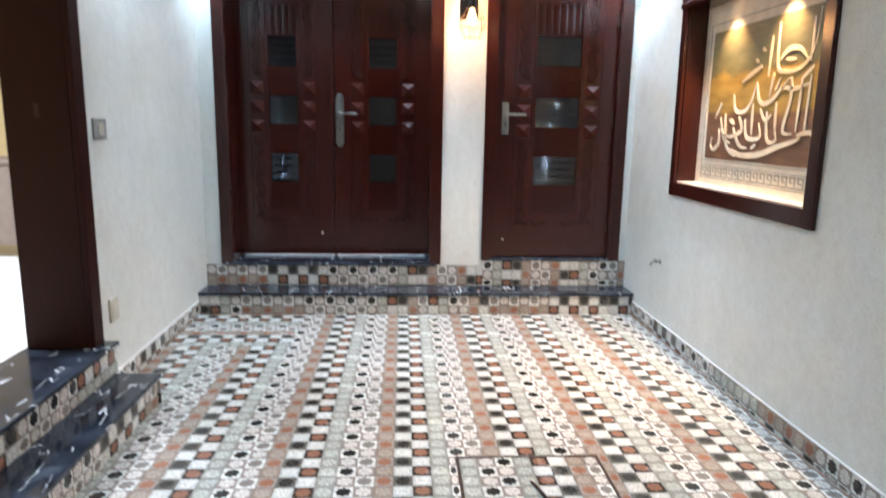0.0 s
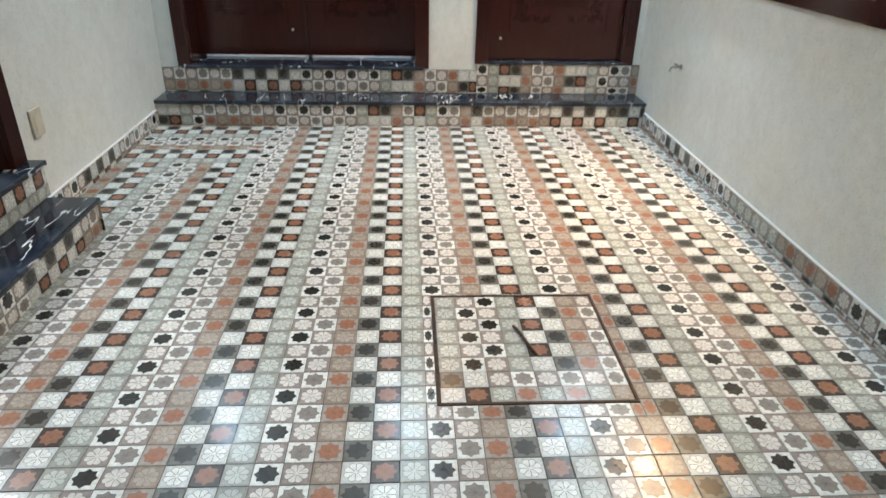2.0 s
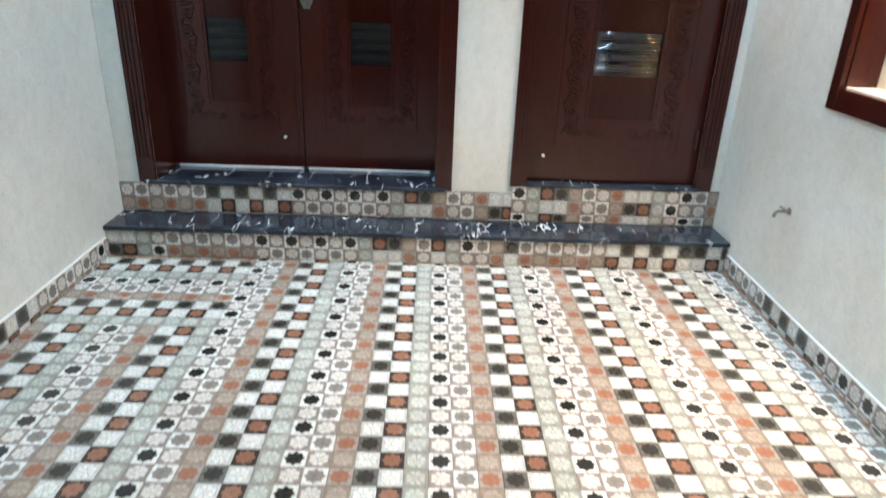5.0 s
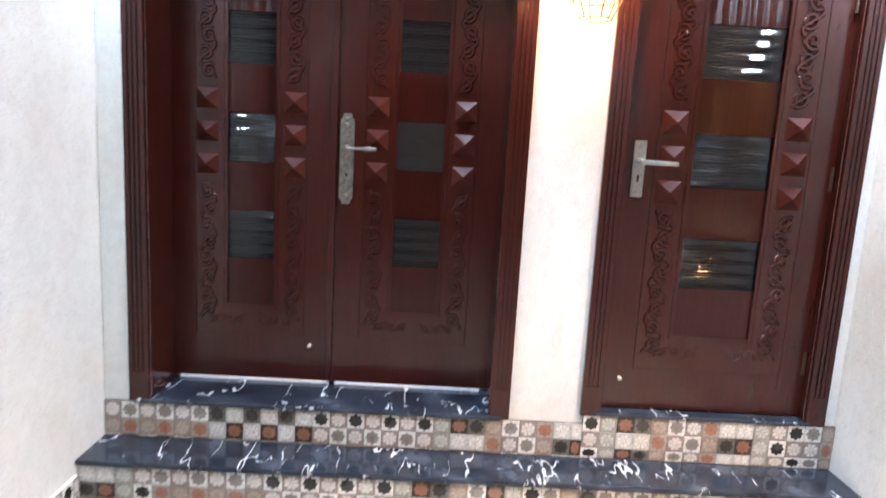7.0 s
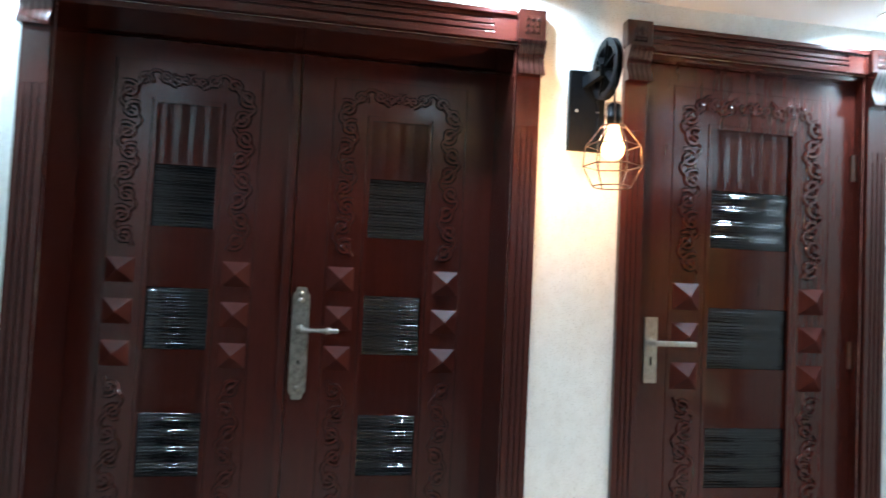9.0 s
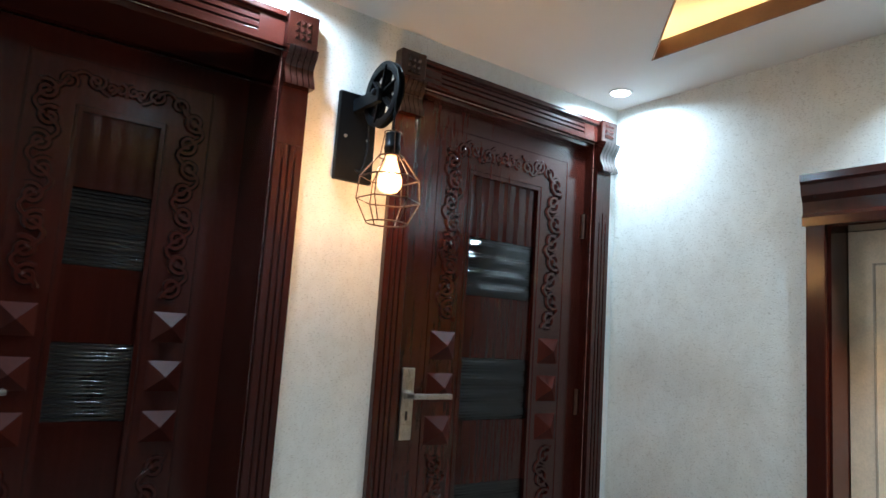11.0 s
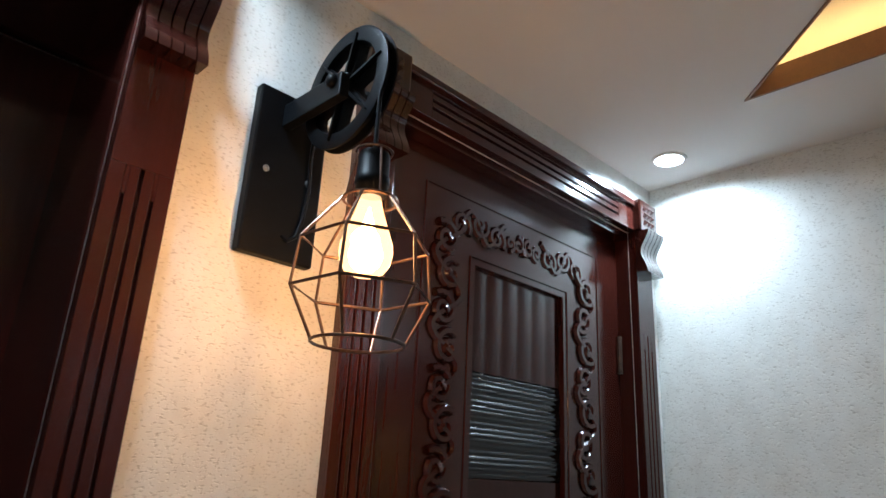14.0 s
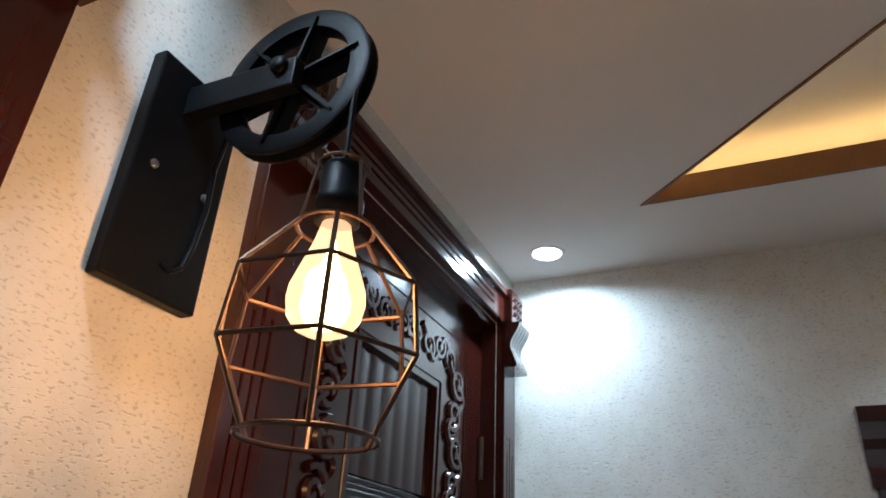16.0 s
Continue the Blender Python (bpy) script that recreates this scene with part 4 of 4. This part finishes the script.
wheel = part("pulley_wheel", lathe(bmesh.new(), rim, 48, (WX, WY, WZ), "x", True), BLACK, sc, "black grooved pulley wheel", True)
ob = new("hub", finish("hub", boxed(((WX - 0.019, WY - 0.017, WZ - 0.017), (WX + 0.019, WY + 0.017, WZ + 0.017)), bevel=0.003), BLACK))
ob.parent = wheel
for k in range(6):
    a = radians(60 * k + 45)
    c, s = math.cos(a), math.sin(a)
    bm = bmesh.new()
    prism(bm, [(WY + c * 0.015 - s * w0, WZ + s * 0.015 + c * w0) for w0 in (-0.006, 0.006)] + [(WY + c * (WR - 0.026) - s * w0, WZ + s * (WR - 0.026) + c * w0) for w0 in (0.0045, -0.0045)], "x", WX - 0.006, WX + 0.006)
    prism(bm, [(WY + c * r0 - s * w0, WZ + s * r0 + c * w0) for r0, w0 in ((0.015, -0.0022), (0.015, 0.0022), (WR - 0.012, 0.0013), (WR - 0.012, -0.0013))], "x", WX - 0.0150, WX + 0.0150)
    ob = new("spoke", finish("spoke", bm, BLACK))
    ob.parent = wheel
CX, CY = 0.352, 5.111
part("cord", tube(bmesh.new(), [(CX, WY - WR + 0.010, WZ), (CX, CY, WZ - 0.05), (CX, CY, 2.21)], 0.0032, 8), BLACK, sc, "black cord", True)
cable = [(PX1 - 0.062, PY - 0.001, 2.138), (PX1 - 0.055, PY - 0.008, 2.130), (PX1 - 0.042, PY - 0.010, 2.140), (PX1 - 0.034, PY - 0.010, 2.17), (PX1 - 0.030, PY - 0.012, 2.22), (PX1 - 0.036, PY - 0.016, 2.27), (WX + 0.004, WY + WR - 0.016, 2.33)]
part("cable", tube(bmesh.new(), cable, 0.0032, 8), BLACK, sc, "black supply cable", True)
part("socket", lathe(bmesh.new(), [(0.006, 2.213), (0.020, 2.207), (0.0215, 2.20), (0.0215, 2.172), (0.0235, 2.170), (0.0235, 2.160), (0.0215, 2.158), (0.0215, 2.146), (0.018, 2.143)], 24, (CX, CY, 0)), BLACK, sc, "black bulb socket", True)
part("bulb", lathe(bmesh.new(), [(0.0135, 2.144), (0.0155, 2.134), (0.0195, 2.119), (0.0280, 2.095), (0.0340, 2.077), (0.0350, 2.065), (0.0325, 2.051), (0.0250, 2.040), (0.0135, 2.0345), (0.002, 2.033)], 24, (CX, CY, 0)), BULB, sc, "glowing warm amber glass bulb", True).visible_shadow = False
part("filament", lathe(bmesh.new(), [(0.001, 2.128), (0.005, 2.112), (0.010, 2.094), (0.0165, 2.080), (0.0205, 2.069), (0.0212, 2.060), (0.0185, 2.051), (0.012, 2.044), (0.005, 2.0415), (0.001, 2.041)], 20, (CX, CY, 0)), FILAMENT, sc, "white-hot filament", True).visible_shadow = False
# cage: five-sided rings from the socket's shoulder down
NC, RINGS = 6, [(0.036, 2.138), (0.084, 2.076), (0.090, 2.012), (0.058, 1.948)]
WIRE = 0.0022


def cage_point(k, r, z):
    a = 2 * math.pi * (k + 0.58) / NC
    return (CX + r * math.cos(a), CY + r * math.sin(a), z)


for i, (r, z) in enumerate(RINGS):
    m = 24 if i in (0, 3) else NC
    pts = [(CX + r * math.cos(2 * math.pi * (k + 0.58 * m / NC) / m), CY + r * math.sin(2 * math.pi * (k + 0.58 * m / NC) / m), z) for k in range(m)]
    part("cage_ring", tube(bmesh.new(), pts, WIRE, 6, True), BRONZE, sc, "bronze wire", i in (0, 3))
for k in range(NC):
    part("cage_wire", tube(bmesh.new(), [cage_point(k, r, z) for r, z in RINGS], WIRE, 6), BRONZE, sc, "bronze wire")
part("cage_ring", tube(bmesh.new(), [(CX + 0.0245 * math.cos(math.pi * k / 10), CY + 0.0245 * math.sin(math.pi * k / 10), 2.209) for k in range(20)], 0.0018, 6, True), BRONZE, sc, "bronze wire", True)
for k in range(3):
    a = 2 * math.pi * (k + 0.1) / 3
    part("cage_hanger", tube(bmesh.new(), [(CX + 0.024 * math.cos(a), CY + 0.024 * math.sin(a), 2.208), (CX + 0.034 * math.cos(a), CY + 0.034 * math.sin(a), 2.140)], 0.0018, 6), BRONZE, sc, "bronze wire")

# ---- small wall fittings ----
sw = thing("light_switch", (XL, 3.735, 1.31), "square grey plastic switch plate on the wall", "switch")
part("plate", boxed(((XL, 3.672, 1.262), (XL + 0.012, 3.802, 1.362)), bevel=0.003), SWITCH_GREY, sw)
part("rocker", boxed(((XL + 0.011, 3.71, 1.282), (XL + 0.016, 3.765, 1.342)), bevel=0.002), PLASTIC, sw, "ivory rocker")
so = thing("wall_socket", (XL, 3.745, 0.42), "small ivory plastic socket plate low on the wall", "socket")
part("plate", boxed(((XL, 3.70, 0.362), (XL + 0.012, 3.79, 0.482)), bevel=0.003), PLASTIC, so)
part("insert", boxed(((XL + 0.011, 3.722, 0.39), (XL + 0.0145, 3.768, 0.455)), bevel=0.001), PLASTIC, so)
tap = thing("water_tap", (XR, 4.65, 0.493), "small chrome water tap on the wall", "tap")
part("flange", lathe(bmesh.new(), [(0.016, 0.0), (0.016, -0.004), (0.008, -0.007)], 16, (XR, 4.65, 0.493), "x"), STEEL, tap, smooth=True)
part("spout", tube(bmesh.new(), [(XR - 0.004, 4.65, 0.493), (XR - 0.05, 4.65, 0.493), (XR - 0.062, 4.648, 0.485), (XR - 0.066, 4.648, 0.468)], 0.007, 10), STEEL, tap, smooth=True)
part("handle", boxed(((XR - 0.036, 4.626, 0.503), (XR - 0.026, 4.676, 0.510)), bevel=0.002), STEEL, tap)

# ---- patterned tiles ----
COLS = "ABCDEF"
X_A, Y_0 = 0.122 - CELL / 2, 2.135 - CELL / 2       # a corner of a dark-star square
cache = {}


def cell_key(c, r):
    return COLS[c % 6] + str(r % 2)


def add_cell(verts, faces, uvs, mats, corners, n, key, g=0.0010, drop=0.0012):
    """A square with a narrow chamfer: corners in order, n its outward normal."""
    c = sum(corners, Vector()) / 4
    base = len(verts)
    inner = [p + (c - p) * (g * 3 / (c - p).length) for p in corners]
    outer = [p + (c - p) * (g / (c - p).length) - n * drop for p in corners]
    verts += [tuple(p) for p in inner] + [tuple(p) for p in outer]
    q = [(0, 0), (1, 0), (1, 1), (0, 1)]
    faces.append((base, base + 1, base + 2, base + 3))
    uvs += q
    mats.append(TILE_KEYS.index(key))
    for i in range(4):
        j = (i + 1) % 4
        faces.append((base + i, base + 4 + i, base + 4 + j, base + j))
        uvs += [q[i], q[i], q[j], q[j]]
        mats.append(TILE_KEYS.index(key))


def tile_mesh(name, cells):
    verts, faces, uvs, mats = [], [], [], []
    for corners, n, key in cells:
        add_cell(verts, faces, uvs, mats, [Vector(p) for p in corners], Vector(n), key)
    me = bpy.data.meshes.new(name)
    me.from_pydata(verts, [], faces)
    for m in TILES.values():
        me.materials.append(m)
    me.polygons.foreach_set("material_index", mats)
    layer = me.uv_layers.new(name="UVMap")
    layer.data.foreach_set("uv", [v for p in uvs for v in p])
    return me


def lay(name, me, place, parent, rz=0):
    ob = new(name, me)
    ob.matrix_world = pose(*place, 0, 0, rz)
    ob.parent = parent
    return ob


MX0, MX1, MY0, MY1 = 0.116, 0.713, 2.380, 2.984      # cover of the manhole


def turned(c, r):
    """Whether a square belongs to the tiles laid a quarter turn round, in the west corner before the step."""
    return c < -12 and r >= 31


def floor_cells(c0, r0, hole):
    """The squares of one 6 x 6 tile that lie in the room, clear of the manhole; local to the tile's corner."""
    out = []
    for i in range(6):
        for j in range(6):
            x0, y0 = X_A + (c0 + i) * CELL, Y_0 + (r0 + j) * CELL
            x1, y1 = x0 + CELL, y0 + CELL
            a, b, c, d = max(x0, XL), min(x1, XR), max(y0, YS), min(y1, TREAD_Y + 0.02)
            if b - a < 0.004 or d - c < 0.004:
                continue
            boxes = [(a, b, c, d)]
            if hole and a < MX1 and b > MX0 and c < MY1 and d > MY0:
                boxes = []
                if a < MX0 - 0.003:
                    boxes.append((a, MX0, c, d))
                if b > MX1 + 0.003:
                    boxes.append((MX1, b, c, d))
                lo, hi = max(a, MX0), min(b, MX1)
                if c < MY0 - 0.003:
                    boxes.append((lo, hi, c, MY0))
                if d > MY1 + 0.003:
                    boxes.append((lo, hi, MY1, d))
            for a, b, c, d in boxes:
                ox, oy = X_A + c0 * CELL, Y_0 + r0 * CELL
                out.append((((a - ox, c - oy, 0), (b - ox, c - oy, 0), (b - ox, d - oy, 0), (a - ox, d - oy, 0)), (0, 0, 1), cell_key(5 - (r0 + j - 31), i) if turned(c0 + i, r0 + j) else cell_key(c0 + i, r0 + j)))
    return out


for c0 in range(-24, 24, 6):
    for r0 in range(-48, 42, 6):
        x0, y0 = X_A + c0 * CELL, Y_0 + r0 * CELL
        if x0 + 6 * CELL < XL or x0 > XR or y0 + 6 * CELL < YS or y0 > TREAD_Y:
            continue
        near = x0 < MX1 and x0 + 6 * CELL > MX0 and y0 < MY1 and y0 + 6 * CELL > MY0
        whole = x0 > XL and x0 + 6 * CELL < XR and y0 > YS and y0 + 6 * CELL < TREAD_Y and not near and not turned(c0, r0 + 5)
        if whole and "whole" in cache:
            me = cache["whole"]
        else:
            me = tile_mesh("tile", floor_cells(c0, r0, near))
            if whole:
                cache["whole"] = me
        lay("tile", me, (x0, y0, 0), floor_ob)

# manhole cover: same squares, out of step with the floor, in an iron frame
cover = thing("manhole_cover", (0.414, 2.68, 0), "tiled manhole cover in a dark iron frame, flush with the floor", "manhole cover")
part("iron_frame", boxed(((MX0, MY0, -0.003), (MX0 + 0.011, MY1, 0.003)), ((MX1 - 0.009, MY0, -0.003), (MX1, MY1, 0.003)), ((MX0 + 0.011, MY0, -0.003), (MX1 - 0.009, MY0 + 0.009, 0.003)), ((MX0 + 0.011, MY1 - 0.009, -0.003), (MX1 - 0.009, MY1, 0.003))), IRON, cover, "rusty iron frame")
ROW_A, ROW_B = "F0 B0 A0 F1 E0 D0 C0 B0", "F1 A0 B0 F0 E1 D1 C1 B1"
COVER = [ROW_A, ROW_B, ROW_A, ROW_B, ROW_A, ROW_B, "D1 E1 B0 B1 A1 B1 A1 B1", "E1 E0 F1 C1 F0 C1 F1 C0"]
sx, sy = (MX1 - MX0 - 0.022) / 7.8, (MY1 - MY0 - 0.022) / 7.9
cells = []
for r in range(8):
    for c in range(8):
        a, b = MX0 + 0.012 + c * sx, min(MX0 + 0.012 + (c + 1) * sx, MX1 - 0.010)
        d, e = MY1 - 0.010 - r * sy, max(MY1 - 0.010 - (r + 1) * sy, MY0 + 0.010)
        key = COVER[r].split()[c]
        cells.append((((a, e, 0.0015), (b, e, 0.0015), (b, d, 0.0015), (a, d, 0.0015)), (0, 0, 1), key))
for n, cl in enumerate(cells):
    ob = new("tile", tile_mesh("cover_tile", [cl]))
    ob.parent = cover
    ob.matrix_parent_inverse = Matrix.Translation(-cover.location)
part("lifting_bar", tube(bmesh.new(), [(0.395, 2.775, 0.004), (0.403, 2.75, 0.009), (0.425, 2.67, 0.009), (0.445, 2.615, 0.004)], 0.0055, 8), IRON, cover, "bent dark iron lifting bar", True)


def strip_cells(length, height, col, phase, offs=0.0):
    """Squares of a riser or skirting piece in its own plane: x along, z up, facing -y; the tile lies on its side, upright for col 10 to 15, or upside down from 20 on."""
    out, n = [], int(math.ceil(length / CELL - 0.01))
    rows = int(math.ceil(height / CELL - 0.05))
    for i in range(n):
        for j in range(rows):
            a, b = i * CELL, min((i + 1) * CELL, length)
            z1, z0 = height - j * CELL, max(height - (j + 1) * CELL, 0)
            if b - a < 0.004 or z1 - z0 < 0.004:
                continue
            key = cell_key(col - 20 - i, i + j) if col >= 20 else cell_key(col - 10 + i, i + j) if col >= 10 else cell_key(col + j, i + phase)
            out.append((((a, 0, z0), (b, 0, z0), (b, 0, z1), (a, 0, z1)), (0, -1, 0), key))
    return out


def strip(parent, start, end, z, height, rz, cols, first=6):
    """A row of strip tiles from start to end (x, y), standing on z."""
    a, b = Vector((*start, 0)), Vector((*end, 0))
    d = (b - a).normalized()
    total, run, k = (b - a).length, 0.0, 0
    while run < total - 0.01:
        ln = min((6 if k else first) * CELL, total - run)
        key = (round(ln, 4), round(height, 4), cols[k % len(cols)], k % 2)
        if key not in cache:
            cache[key] = tile_mesh("tile", strip_cells(ln, height, cols[k % len(cols)], k % 2))
        p = a + d * run
        lay("tile", cache[key], (p.x, p.y, z), parent, rz)
        run += ln
        k += 1


riser = bpy.data.objects["step_core"]
strip(riser, (XL, TREAD_Y + 0.014), (XR, TREAD_Y + 0.014), 0.0, Z1 - 0.022, 0, [13, 1, 0, 20, 14, 1, 3, 3], 4)
strip(riser, (XL, YN - 0.016), (0.5, YN - 0.016), Z1 + 0.0005, Z2 - 0.020 - Z1, 0, [1, 3, 0, 20, 11])
strip(riser, (0.5, YN - 0.016), (XR, YN - 0.016), Z1 + 0.0005, 0.357 - Z1, 0, [20, 11, 10])
east_ob, west_ob = bpy.data.objects["wall_east"], bpy.data.objects["wall_west"]
SK = 0.096
skirt_e = solid("baseboard_east", boxed(((XR - 0.010, YS, 0), (XR - 0.0005, TREAD_Y + 0.01, SK - 0.002))), GROUT, "mortar bed of the tiled skirting", "baseboard", "structure")
skirt_w = solid("baseboard_west", boxed(((XL + 0.0005, 3.57, 0), (XL + 0.010, TREAD_Y + 0.01, SK - 0.002))), GROUT, "mortar bed of the tiled skirting", "baseboard", "structure")
strip(skirt_e, (XR - 0.012, TREAD_Y + 0.01), (XR - 0.012, YS), 0.0, SK, -90, [1, 3, 0, 5, 2, 0, 4])
strip(skirt_w, (XL + 0.012, 3.57), (XL + 0.012, TREAD_Y + 0.01), 0.0, SK, 90, [0, 3, 1, 0])
side_core = bpy.data.objects["side_step_core"]
strip(side_core, (-1.291, 1.6), (-1.291, 3.56), 0.0, 0.13, 90, [4, 3, 0, 3, 1])
strip(side_core, (-1.278, 3.556), (XL + 0.012, 3.556), 0.0, 0.13, 180, [3])
strip(side_core, (-1.488, LY0 - 0.1), (-1.488, LY1 + 0.09), 0.1525, 0.284 - 0.1525, 90, [3, 0, 4])
solid("caulk_east", boxed(((XR - 0.013, YS, SK), (XR - 0.0005, TREAD_Y, SK + 0.006)), bevel=0.002), CEIL, "white caulk bead on top of the skirting", "trim", "structure")
solid("caulk_west", boxed(((XL + 0.0005, 3.57, SK), (XL + 0.013, TREAD_Y, SK + 0.006)), bevel=0.002), CEIL, "white caulk bead on top of the skirting", "trim", "structure")
